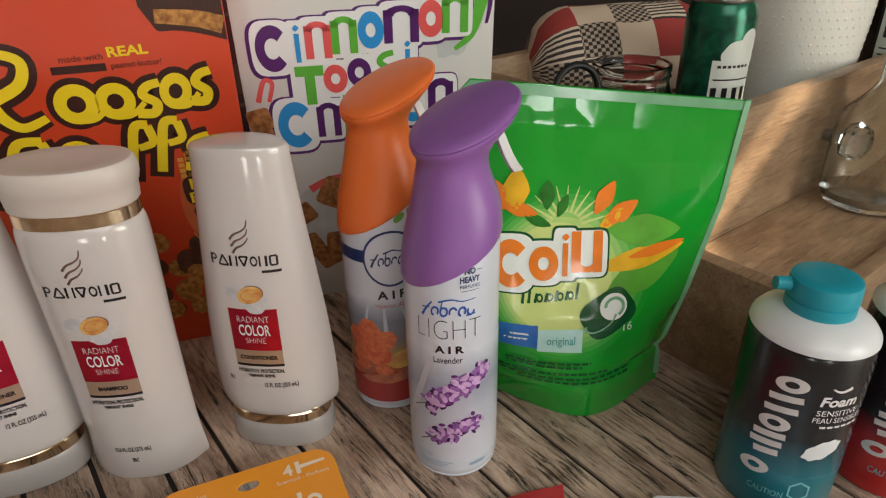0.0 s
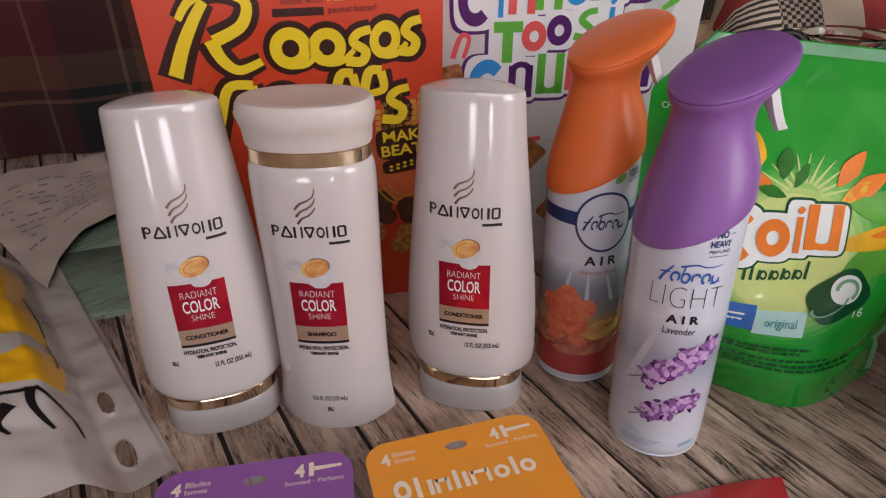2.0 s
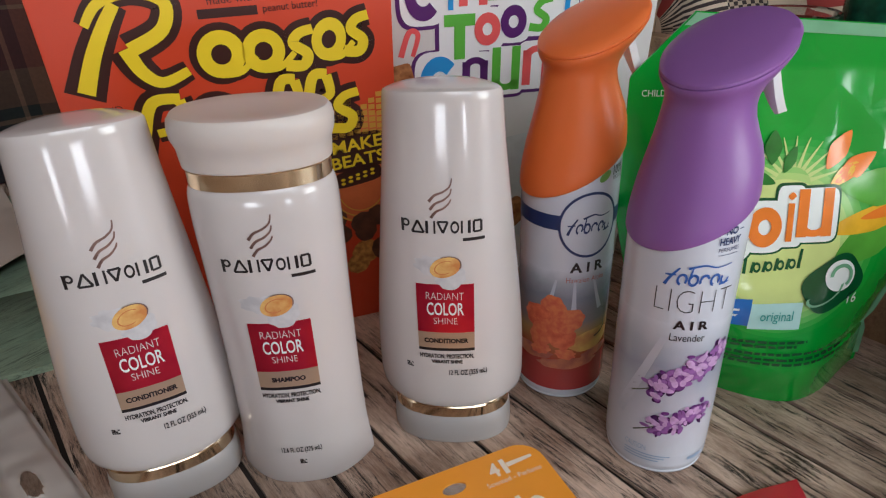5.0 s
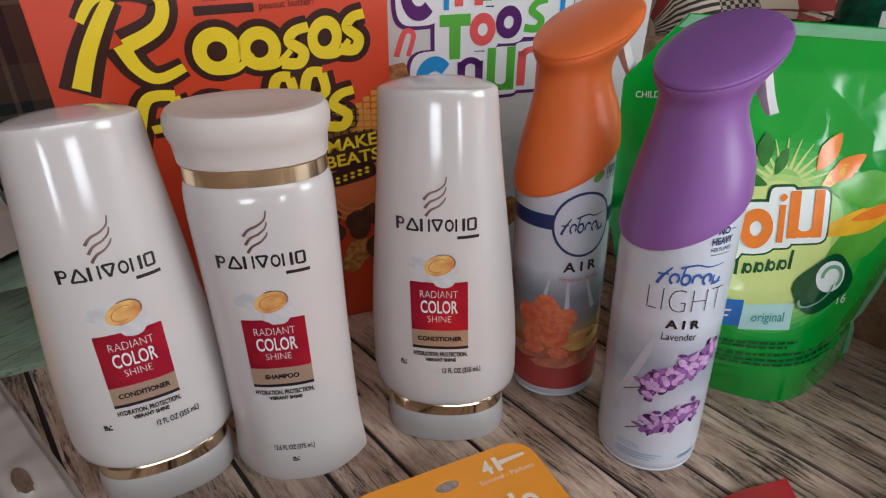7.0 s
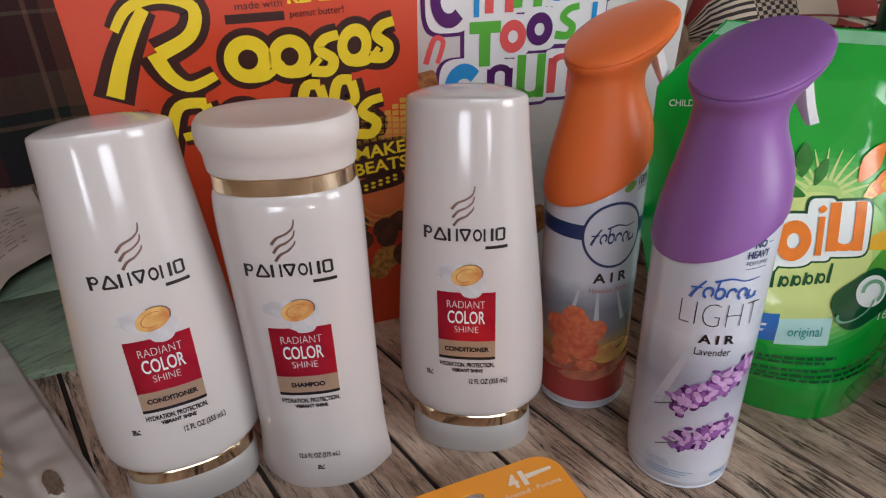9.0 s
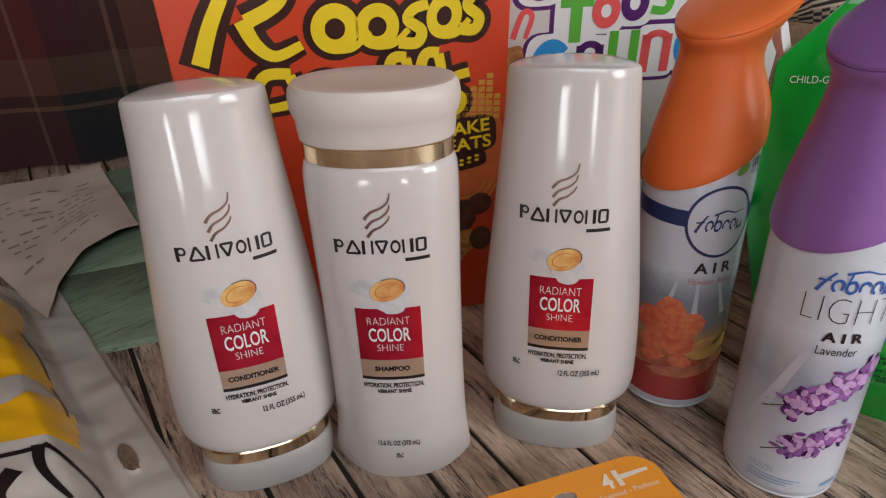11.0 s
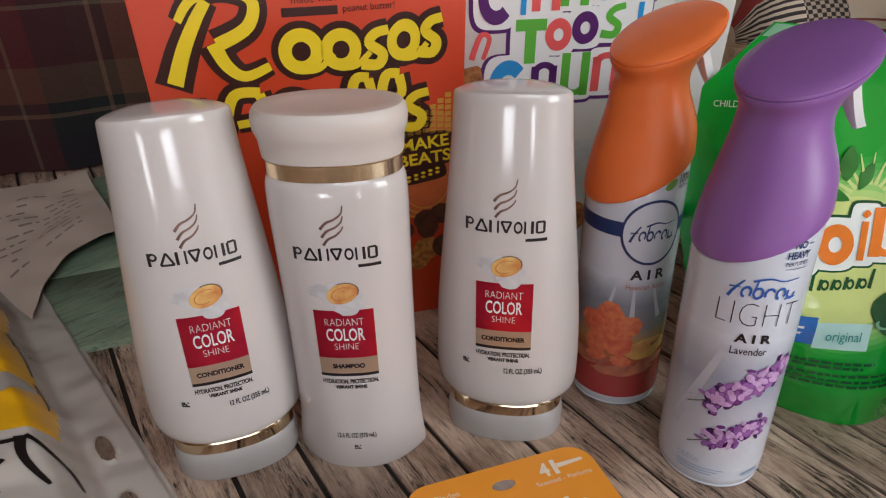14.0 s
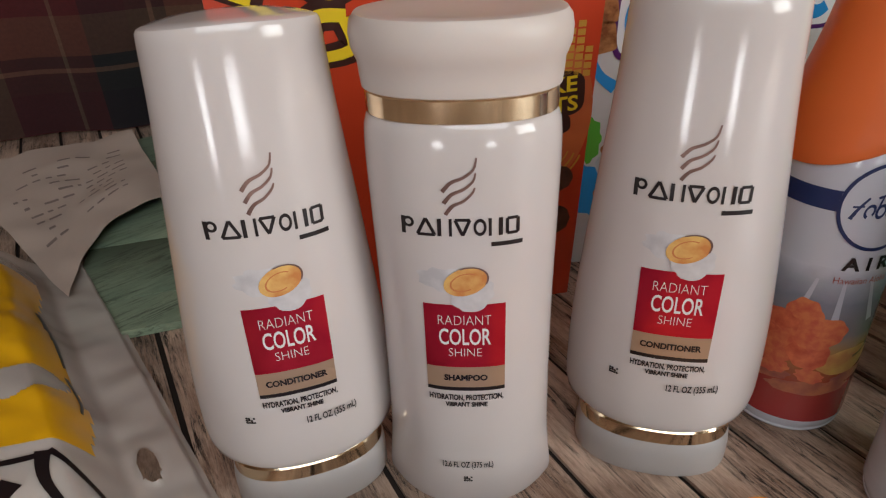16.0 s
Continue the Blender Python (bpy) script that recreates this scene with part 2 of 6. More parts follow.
def oval_body(sections, n, close_bottom=True, close_top=True):
    return rings_mesh([oval(a, b, n, z) for z, a, b in sections], close_bottom, close_top)


def box_mesh(x0, y0, z0, x1, y1, z1, bevel=0.0, segs=2):
    bm = bmesh.new()
    bmesh.ops.create_cube(bm, size=1, matrix=Matrix.Translation(((x0 + x1) / 2, (y0 + y1) / 2, (z0 + z1) / 2)) @ Matrix.Diagonal((x1 - x0, y1 - y0, z1 - z0, 1)))
    if bevel:
        bmesh.ops.bevel(bm, geom=bm.edges[:], offset=bevel, segments=segs, affect="EDGES", profile=0.6)
    return finish(bm, smooth=bool(bevel))


# flat print: cells in (u, v), laid on a surface by a function of (u, v)
def grid_cells(bm, place, u0, v0, u1, v1, step=0.003):
    nu, nv = max(1, math.ceil((u1 - u0) / step)), max(1, math.ceil((v1 - v0) / step))
    rows = [[bm.verts.new(place(u0 + (u1 - u0) * i / nu, v0 + (v1 - v0) * j / nv)) for i in range(nu + 1)] for j in range(nv + 1)]
    for j in range(nv):
        for i in range(nu):
            bm.faces.new((rows[j][i], rows[j][i + 1], rows[j + 1][i + 1], rows[j + 1][i]))


def disc_cells(bm, place, u, v, ru, rv, turn=0.0, inner=0.0, seg=28, start=0.0, sweep=360.0, wobble=0.0, power=2.0):
    c, s = math.cos(radians(turn)), math.sin(radians(turn))
    full = sweep >= 360
    n = max(6, round(seg * sweep / 360))
    layers = [inner] + [inner + (1 - inner) * k for k in (0.5, 1.0)] if inner else [0.3, 0.7, 1.0]
    if not inner and max(ru, rv) > 0.014:
        layers = [k / 12 for k in range(1, 13)]
    rows = []
    for k in layers:
        row = []
        for i in range(n if full else n + 1):
            t = radians(start + sweep * i / n)
            w = 1 + wobble * math.sin(5 * t + u * 900) * math.cos(3 * t + v * 700)
            x = ru * k * w * math.copysign(abs(math.cos(t)) ** (2 / power), math.cos(t))
            y = rv * k * w * math.copysign(abs(math.sin(t)) ** (2 / power), math.sin(t))
            row.append(bm.verts.new(place(u + x * c - y * s, v + x * s + y * c)))
        rows.append(row)
    for a, b in zip(rows, rows[1:]):
        for i in range(len(a) if full else len(a) - 1):
            j = (i + 1) % len(a)
            bm.faces.new((a[i], a[j], b[j], b[i]))
    if not inner and full:
        bm.faces.new(rows[0])


def stroke_cells(bm, place, pts, w0, w1=None, steps=6):
    """A band along a smooth line through pts, from width w0 to w1."""
    w1 = w0 if w1 is None else w1
    line = []
    for i in range(len(pts) - 1):
        p0, p1, p2, p3 = (Vector(pts[max(0, min(len(pts) - 1, k))]) for k in (i - 1, i, i + 1, i + 2))
        for j in range(steps):
            t = j / steps
            line.append(0.5 * (2 * p1 + (p2 - p0) * t + (2 * p0 - 5 * p1 + 4 * p2 - p3) * t * t + (3 * p1 - p0 - 3 * p2 + p3) * t**3))
    line.append(Vector(pts[-1]))
    prev = None
    for i, p in enumerate(line):
        d = (line[min(i + 1, len(line) - 1)] - line[max(i - 1, 0)]).normalized()
        w = (w0 + (w1 - w0) * i / (len(line) - 1)) / 2
        n = Vector((-d.y, d.x)) * w
        row = [bm.verts.new(place(*(p + n))), bm.verts.new(place(*(p - n)))]
        if prev:
            bm.faces.new((prev[0], prev[1], row[1], row[0]))
        prev = row


def fit_text(bm, place, words, u, v, width, height, bold=0.0, turn=0.0, slant=0.0):
    """Words with their foot at v, centred on u, of that width and height."""
    d = bpy.data.curves.new("words", "FONT")
    d.body, d.size, d.resolution_u, d.offset, d.shear = words, 0.01, 3, bold * 0.01 / height, slant
    ob = bpy.data.objects.new("words", d)
    me = ob.to_mesh()
    xs, ys = [p.co.x for p in me.vertices], [p.co.y for p in me.vertices]
    x0, x1, y1 = min(xs), max(xs), max(ys)
    c, s = math.cos(radians(turn)), math.sin(radians(turn))
    vs = []
    for p in me.vertices:
        x, y = ((p.co.x - x0) / (x1 - x0) - 0.5) * width, p.co.y / y1 * height
        vs.append(bm.verts.new(place(u + x * c - y * s, v + x * s + y * c)))
    for f in me.polygons:
        try:
            bm.faces.new([vs[i] for i in f.vertices])
        except ValueError:
            pass
    ob.to_mesh_clear()
    bpy.data.objects.remove(ob)
    bpy.data.curves.remove(d)


def printed(name, mat, parent, draw, label=""):
    bm = bmesh.new()
    draw(bm)
    bmesh.ops.recalc_face_normals(bm, faces=bm.faces[:])
    for f in bm.faces:
        f.smooth = True
    return part(name, bm, mat, parent, label, angle=0)


# ---- the room ----
def slab(name, x0, y0, z0, x1, y1, z1, mat, label):
    return tagged(part(name, box_mesh(x0, y0, z0, x1, y1, z1), mat, angle=0), label, name.split("_")[0], kind="structure")


wall_paint = material("tan_wall_paint", srgb(204, 178, 154), 0.8, vary=0.1, scale=3, bump=0.1, bump_scale=120)
dark_wall = material("dark_brown_wall_paint", srgb(52, 40, 36), 0.8, vary=0.2, scale=4, bump=0.1, bump_scale=120)
ceiling_paint = material("ceiling_white_paint", srgb(215, 205, 195), 0.9, vary=0.06, scale=2, bump=0.1, bump_scale=80)
floor_wood = material("brown_floor_wood", srgb(120, 86, 62), 0.5, vary=0.35, scale=6, stretch=(1, 8, 1), bump=0.1)
slab("floor", -2.6, -1.3, -0.80, 1.7, 1.7, -0.75, floor_wood, "brown wooden floor under the table")
slab("ceiling", -2.6, -1.3, 2.15, 1.7, 1.7, 2.20, ceiling_paint, "white painted ceiling over the room")
slab("wall_north", -2.6, 1.7, -0.75, 1.7, 1.8, 2.15, dark_wall, "dark brown painted wall behind the table")
slab("wall_west", -2.7, -1.3, -0.75, -2.6, 1.7, 2.15, wall_paint, "tan painted side wall of the room")


def east_wall(cells):
    """The window wall, left open at the window and at a made-up sun slot above it."""
    bm = bmesh.new()
    for y0, y1, z0, z1 in cells:
        bmesh.ops.create_cube(bm, size=1, matrix=Matrix.Translation((1.75, (y0 + y1) / 2, (z0 + z1) / 2)) @ Matrix.Diagonal((0.1, y1 - y0, z1 - z0, 1)))
    return tagged(part("wall_east", finish(bm, False), wall_paint, angle=0), "tan painted wall with a window opening", "wall", kind="structure")


SOUTH_OPENINGS = ((-0.45, 1.15, 0.85, 2.00), (-0.51, -0.29, -0.34, 0.02), (0.31, 0.53, -0.34, 0.02))


def south_wall(openings):
    """The wall behind, open at the added wide window and at two narrow low panes."""
    xs = sorted({-2.6, 1.7} | {v for o in openings for v in o[:2]})
    zs = sorted({-0.75, 2.15} | {v for o in openings for v in o[2:]})
    bm = bmesh.new()
    for a, b in zip(xs, xs[1:]):
        for c, d in zip(zs, zs[1:]):
            if any(x0 <= a and b <= x1 and z0 <= c and d <= z1 for x0, x1, z0, z1 in openings):
                continue
            bmesh.ops.create_cube(bm, size=1, matrix=Matrix.Translation(((a + b) / 2, -1.35, (c + d) / 2)) @ Matrix.Diagonal((b - a, 0.1, d - c, 1)))
    return tagged(part("wall_south", finish(bm, False), wall_paint, angle=0), "tan painted wall with a wide window opening", "wall", kind="structure")


south_wall(SOUTH_OPENINGS)
WY0, WY1, WZ0, WZ1 = -1.25, -0.25, 0.10, 1.20
# V: unseen slot, sized to throw the sun patch onto the crate's riser
VY0, VY1, VZ0, VZ1 = -0.1825, 0.0175, 1.68, 1.83
east_wall([(-1.3, WY0, -0.75, 2.15), (WY0, WY1, -0.75, WZ0), (WY0, WY1, WZ1, 2.15), (WY1, VY0, -0.75, 2.15), (VY0, VY1, -0.75, VZ0), (VY0, VY1, VZ1, 2.15), (VY1, 1.7, -0.75, 2.15)])
frame_white = plain("white_window_frame", 225, 222, 215, 0.5, vary=0.05)


window = thing("window_1", "white painted window frame with one upright bar", "window", kind="structure")
for p, q, r, t in ((WY0, WY0 + 0.05, WZ0, WZ1), (WY1 - 0.05, WY1, WZ0, WZ1), (WY0 + 0.05, WY1 - 0.05, WZ0, WZ0 + 0.05), (WY0 + 0.05, WY1 - 0.05, WZ1 - 0.05, WZ1), ((WY0 + WY1) / 2 - 0.02, (WY0 + WY1) / 2 + 0.02, WZ0 + 0.05, WZ1 - 0.05)):
    part("frame_bar", box_mesh(1.705, p, r, 1.745, q, t, 0.004), frame_white, window)
# unseen frame, added only to surround the south fill light
window = thing("window_2", "unseen wide white window frame added round the fill light, one upright bar", "window", kind="structure")
for p, q, r, t in ((-0.45, -0.40, 0.85, 2.00), (1.10, 1.15, 0.85, 2.00), (-0.40, 1.10, 0.85, 0.90), (-0.40, 1.10, 1.95, 2.00), (0.33, 0.37, 0.90, 1.95)):
    part("frame_bar", box_mesh(p, -1.345, r, q, -1.305, t, 0.004), frame_white, window)
for k, (x0, x1, z0, z1) in enumerate(SOUTH_OPENINGS[1:]):
    window = thing("window_%d" % (k + 3), "white painted narrow low window frame", "window", kind="structure")
    for p, q, r, t in ((x0, x0 + 0.02, z0, z1), (x1 - 0.02, x1, z0, z1), (x0 + 0.02, x1 - 0.02, z0, z0 + 0.02), (x0 + 0.02, x1 - 0.02, z1 - 0.02, z1)):
        part("frame_bar", box_mesh(p, -1.345, r, q, -1.305, t, 0.003), frame_white, window)


# ---- the table ----
TABLE = (-1.15, -0.45, 1.15, 1.05)
GX, GY = math.cos(radians(GRAIN)), math.sin(radians(GRAIN))


def clip_rect(poly, rect):
    x0, y0, x1, y1 = rect
    for ax, lim, sign in ((0, x0, 1), (0, x1, -1), (1, y0, 1), (1, y1, -1)):
        out = []
        for i, p in enumerate(poly):
            q = poly[(i + 1) % len(poly)]
            dp, dq = sign * (p[ax] - lim), sign * (q[ax] - lim)
            if dp >= 0:
                out.append(p)
            if (dp >= 0) != (dq >= 0):
                k = dp / (dp - dq)
                out.append((p[0] + k * (q[0] - p[0]), p[1] + k * (q[1] - p[1])))
        poly = out
    return poly


table = thing("table", "table topped with weathered grey-brown planks", "table", kind="structure")
part("table_core", box_mesh(TABLE[0] + 0.004, TABLE[1] + 0.004, -0.035, TABLE[2] - 0.004, TABLE[3] - 0.004, -0.0022), groove_dark, table)
leg_wood = material("dark_leg_wood", srgb(70, 50, 40), 0.5, vary=0.3, scale=20, stretch=(6, 6, 1))
for lx in (TABLE[0] + 0.1, TABLE[2] - 0.1):
    for ly in (TABLE[1] + 0.1, TABLE[3] - 0.1):
        part("leg", box_mesh(lx - 0.035, ly - 0.035, -0.75, lx + 0.035, ly + 0.035, -0.0352, 0.004), leg_wood, table)

JOINTS = [0.015, 0.052, 0.088, 0.130, 0.173, 0.211, 0.264, 0.300, 0.334]
left = [0.015 - 0.0392 * k for k in range(36, 0, -1)]
right = [0.334 + 0.0392 * k for k in range(1, 34)]


# ---- bottles ----
COND = smooth_sections([(0.0275, 0.0352, 0.0200), (0.0280, 0.0374, 0.0214), (0.0300, 0.0394, 0.0226), (0.042, 0.0410, 0.0234), (0.080, 0.0399, 0.0228), (0.130, 0.0353, 0.0204),
                        (0.178, 0.0305, 0.0170), (0.2005, 0.0289, 0.0156), (0.2035, 0.0286, 0.0152), (0.2046, 0.0279, 0.0145), (0.2051, 0.0264, 0.0130), (0.2053, 0.0200, 0.0092), (0.2054, 0.0110, 0.0048)], 0.003)
SHAM = smooth_sections([(0.0, 0.0356, 0.0206), (0.0008, 0.0366, 0.0217), (0.004, 0.0369, 0.0221), (0.03, 0.0347, 0.0224), (0.09, 0.0338, 0.0221), (0.14, 0.0342, 0.0222),
                        (0.162, 0.0343, 0.0222), (0.1705, 0.0337, 0.0218), (0.1738, 0.0326, 0.0210), (0.1750, 0.0312, 0.0202)])


def cond_edge(z):
    """How keen the side edges of the conditioner bottle are at a height: 0.45 is a soft oval, 0.8 a lens."""
    return 0.80 - 0.12 * max(0.0, min(1.0, (z - 0.05) / 0.13))


def sham_edge(z):
    return 0.96 - 0.28 * max(0.0, min(1.0, z / 0.045)) - 0.20 * max(0.0, min(1.0, (z - 0.05) / 0.10))


def lens_depth(x, a, b, keen):
    return b * max(0.0, 1 - min(1.0, abs(x) / a) ** 2.5) ** keen


def lens_body(sections, edge, dome=0.0, dome_from=1.0, seg=112):
    """A bottle of lens-shaped sections; its top is arched by dome above the height dome_from."""
    rings = []
    for z, a, b in sections:
        lift = dome * max(0.0, min(1.0, (z - dome_from) / 0.012))
        row = []
        for k in range(seg):
            t = 2 * math.pi * k / seg
            x = a * math.cos(t)
            row.append((x, math.copysign(lens_depth(x, a, b, edge(z)), math.sin(t)), z + lift * (1 - (x / 0.028) ** 2)))
        rings.append(row)
    return rings_mesh(rings)


def on_lens(sections, edge, off=0.00025):
    def place(u, v):
        a, b = at_height(sections, v)
        return (u, -lens_depth(u, a, b, edge(v)) - off, v)
    return place


def hair_label(thing_, place, words, volume, z0):
    """The printed front of a hair bottle; z0 is the foot of the red panel."""
    lifted = lambda u, v: tuple(Vector(place(u, v)) + Vector((0, -0.0002, 0)))
    rim = lambda u, v: tuple(Vector(place(u, v)) + Vector((0, -0.0003, 0)))

    def swoosh(bm):
        for k in range(3):
            v = z0 + 0.0924 - 0.0042 * k
            s = 0.0064 - 0.0004 * k
            stroke_cells(bm, place, [(-s, v - 0.0068), (-s * 0.55, v - 0.0036), (s * 0.1, v - 0.0018), (s * 0.62, v + 0.0010), (s * 0.78, v + 0.005 - 0.001 * k)], 0.0015, 0.0006, 6)
    printed("emblem", silver_brown, thing_, swoosh, "three bronze wavy strokes")

    def brand(bm):
        foot, top = z0 + 0.0690, z0 + 0.0757
        mid = (foot + top) / 2

        def outline(corners, w=0.00115):
            for p, q in zip(corners, corners[1:] + corners[:1]):
                stroke_cells(bm, place, [p, q], w, w, 4)

        stroke_cells(bm, place, [(-0.0202, foot), (-0.0202, top)], 0.0014, 0.0014, 3)
        disc_cells(bm, place, -0.0184, mid + 0.0014, 0.0020, 0.0021, inner=0.5, seg=18)
        outline([(-0.0154, foot + 0.0005), (-0.0124, top), (-0.0094, foot + 0.0005)])
        stroke_cells(bm, place, [(-0.0078, foot), (-0.0078, top)], 0.0014, 0.0014, 3)
        stroke_cells(bm, place, [(-0.0040, foot), (-0.0040, top)], 0.0010, 0.0010, 3)
        outline([(-0.0024, top - 0.0005), (0.0026, top - 0.0005), (0.0001, foot + 0.0003)])
        disc_cells(bm, place, 0.0060, mid, 0.0022, 0.0033, inner=0.6, seg=20)
        stroke_cells(bm, place, [(0.0094, foot), (0.0094, top)], 0.0010, 0.0010, 3)
        stroke_cells(bm, place, [(0.0130, foot), (0.0130, top)], 0.0014, 0.0014, 3)
        outline([(0.0152, foot + 0.0005), (0.0152, top - 0.0005), (0.0188, top - 0.0005), (0.0188, foot + 0.0005)])
        grid_cells(bm, place, 0.0098, z0 + 0.0648, 0.0205, z0 + 0.0665)
    tagged(printed("brand_mark", ink_black, thing_, brand, "row of plain black shapes"), kind="stuff")
    printed("silk_swirl", silk_grey, thing_, lambda bm: (disc_cells(bm, place, -0.0055, z0 + 0.0510, 0.0105, 0.0052, -14, wobble=0.22), disc_cells(bm, lifted, 0.003, z0 + 0.0455, 0.0085, 0.0068, 20, wobble=0.12)))
    printed("capsule", capsule_gold, thing_, lambda bm: disc_cells(bm, rim, 0.0008, z0 + 0.0507, 0.0083, 0.0056, 22), "golden oval capsule")
    high = lambda u, v: tuple(Vector(place(u, v)) + Vector((0, -0.0004, 0)))
    printed("capsule_rim", silver_brown, thing_, lambda bm: disc_cells(bm, high, 0.0008, z0 + 0.0507, 0.0085, 0.0058, 22, inner=0.92, start=-40, sweep=130))
    printed("capsule_swirl", capsule_pale, thing_, lambda bm: disc_cells(bm, high, 0.0004, z0 + 0.0505, 0.0056, 0.0036, 22, inner=0.88, start=30, sweep=250))
    printed("red_panel", label_red, thing_, lambda bm: grid_cells(bm, place, -0.0150, z0 + 0.0118, 0.0150, z0 + 0.0408), "metallic crimson label panel")
    printed("panel_notch", silk_grey, thing_, lambda bm: disc_cells(bm, lifted, 0.0030, z0 + 0.0408, 0.0048, 0.0030, 0))
    printed("taupe_band", label_taupe, thing_, lambda bm: grid_cells(bm, place, -0.0150, z0 + 0.0018, 0.0150, z0 + 0.0118))
    printed("black_line", ink_black, thing_, lambda bm: grid_cells(bm, place, -0.0150, z0, 0.0150, z0 + 0.0018))

    def light_words(bm):
        fit_text(bm, lifted, "RADIANT", 0, z0 + 0.0318, 0.0196, 0.0042, bold=-0.00009)
        fit_text(bm, lifted, "COLOR", 0, z0 + 0.0228, 0.0194, 0.0074, bold=0.0001)
        fit_text(bm, lifted, "SHINE", 0, z0 + 0.0172, 0.0124, 0.0038, bold=-0.00008)
    tagged(printed("white_lettering", ink_white, thing_, light_words), kind="stuff")

    def dark_words(bm):
        fit_text(bm, lifted, words, 0, z0 + 0.0054, 0.0236 if words == "CONDITIONER" else 0.0168, 0.0028, bold=0.00012)
        fit_text(bm, lifted, "HYDRATION, PROTECTION,", 0, z0 - 0.0046, 0.0292, 0.0028, bold=0.0001)
        fit_text(bm, lifted, "VIBRANT SHINE", 0, z0 - 0.0080, 0.0168, 0.0023, bold=0.0001)
        if words == "CONDITIONER":
            fit_text(bm, lifted, volume, 0.0112, z0 - 0.0158, 0.0206, 0.0034, bold=0.00008)
            code_mark(bm, lifted, -0.0205, z0 - 0.0125)
        else:
            fit_text(bm, lifted, volume, 0.0, z0 - 0.0426, 0.0214, 0.0034, bold=0.00008)
            code_mark(bm, lifted, 0.0, z0 - 0.0512)
    tagged(printed("black_lettering", ink_black, thing_, dark_words), kind="stuff")


def code_mark(bm, place, u, v):
    for i, j in ((0, 0), (1, 0), (2, 0), (0, 1), (2, 1), (0, 2), (1, 2), (3, 2), (3, 0), (1, 1.2)):
        grid_cells(bm, place, u + i * 0.00095 - 0.0019, v + j * 0.0011, u + i * 0.00095 - 0.00105, v + j * 0.0011 + 0.0009)


def conditioner(m, label):
    e = thing("conditioner_bottle", label, "bottle", group="hair care bottles")
    cap = [(0.0, 0.0325, 0.0205), (0.001, 0.0340, 0.0218), (0.003, 0.0346, 0.0222), (0.012, 0.0346, 0.0222), (0.0178, 0.0340, 0.0217), (0.0195, 0.0330, 0.0207)]
    part("cap", oval_body(cap, 2.25), cap_clear, e, "frosted translucent white cap")
    part("gold_band", oval_body([(0.0193, 0.0326, 0.0200), (0.0197, 0.0334, 0.0208), (0.0262, 0.0334, 0.0208), (0.0272, 0.0326, 0.0198)], 2.25), gold_foil, e, "shiny champagne gold band")
    part("body", lens_body(COND, cond_edge, 0.0020, 0.194), white_plastic, e)
    hair_label(e, on_lens(COND, cond_edge), "CONDITIONER", "12 FL OZ (355 mL)", 0.0688)
    e.matrix_world = m
    return e


def shampoo(m, label):
    e = thing("shampoo_bottle", label, "bottle", group="hair care bottles")
    part("body", lens_body(SHAM, sham_edge), white_plastic, e)
    part("gold_band", oval_body([(0.1745, 0.0312, 0.0200), (0.1751, 0.0325, 0.0213), (0.1822, 0.0325, 0.0213), (0.1830, 0.0316, 0.0204)], 2.25), gold_foil, e, "shiny champagne gold band")
    cap = [(0.1828, 0.0325, 0.0214), (0.1833, 0.0333, 0.0222), (0.187, 0.0337, 0.0226), (0.1915, 0.0340, 0.0229), (0.1932, 0.0347, 0.0236), (0.1962, 0.0357, 0.0245), (0.2005, 0.0360, 0.0248), (0.2040, 0.0354, 0.0242), (0.2062, 0.0338, 0.0228),
           (0.2066, 0.0320, 0.0212), (0.2058, 0.0230, 0.0150), (0.2054, 0.0100, 0.0065)]
    part("flip_cap", oval_body(cap, 2.2), frosted_cap, e, "frosted white flip cap with dished top")
    hair_label(e, on_lens(SHAM, sham_edge), "SHAMPOO", "12.6 FL OZ (375 mL)", 0.0670)
    e.matrix_world = m
    return e


conditioner_b = conditioner(pose(-0.108, 0.3532, 0, 0, 0, -5), "white conditioner bottle standing on its frosted cap")
copy_thing(conditioner_b, pose(-0.2636, 0.3146, 0, 0, 0, 26.5))
shampoo(pose(-0.1914, 0.3268, 0, 0, 0, 6), "white shampoo bottle with gold band and frosted cap")


# ---- air freshener cans ----
R = 0.0275


def on_can(off=0.0003, r=R, turn=0.0):
    def place(u, v):
        t = u / r + radians(turn)
        return ((r + off) * math.sin(t), -(r + off) * math.cos(t), v)
    return place


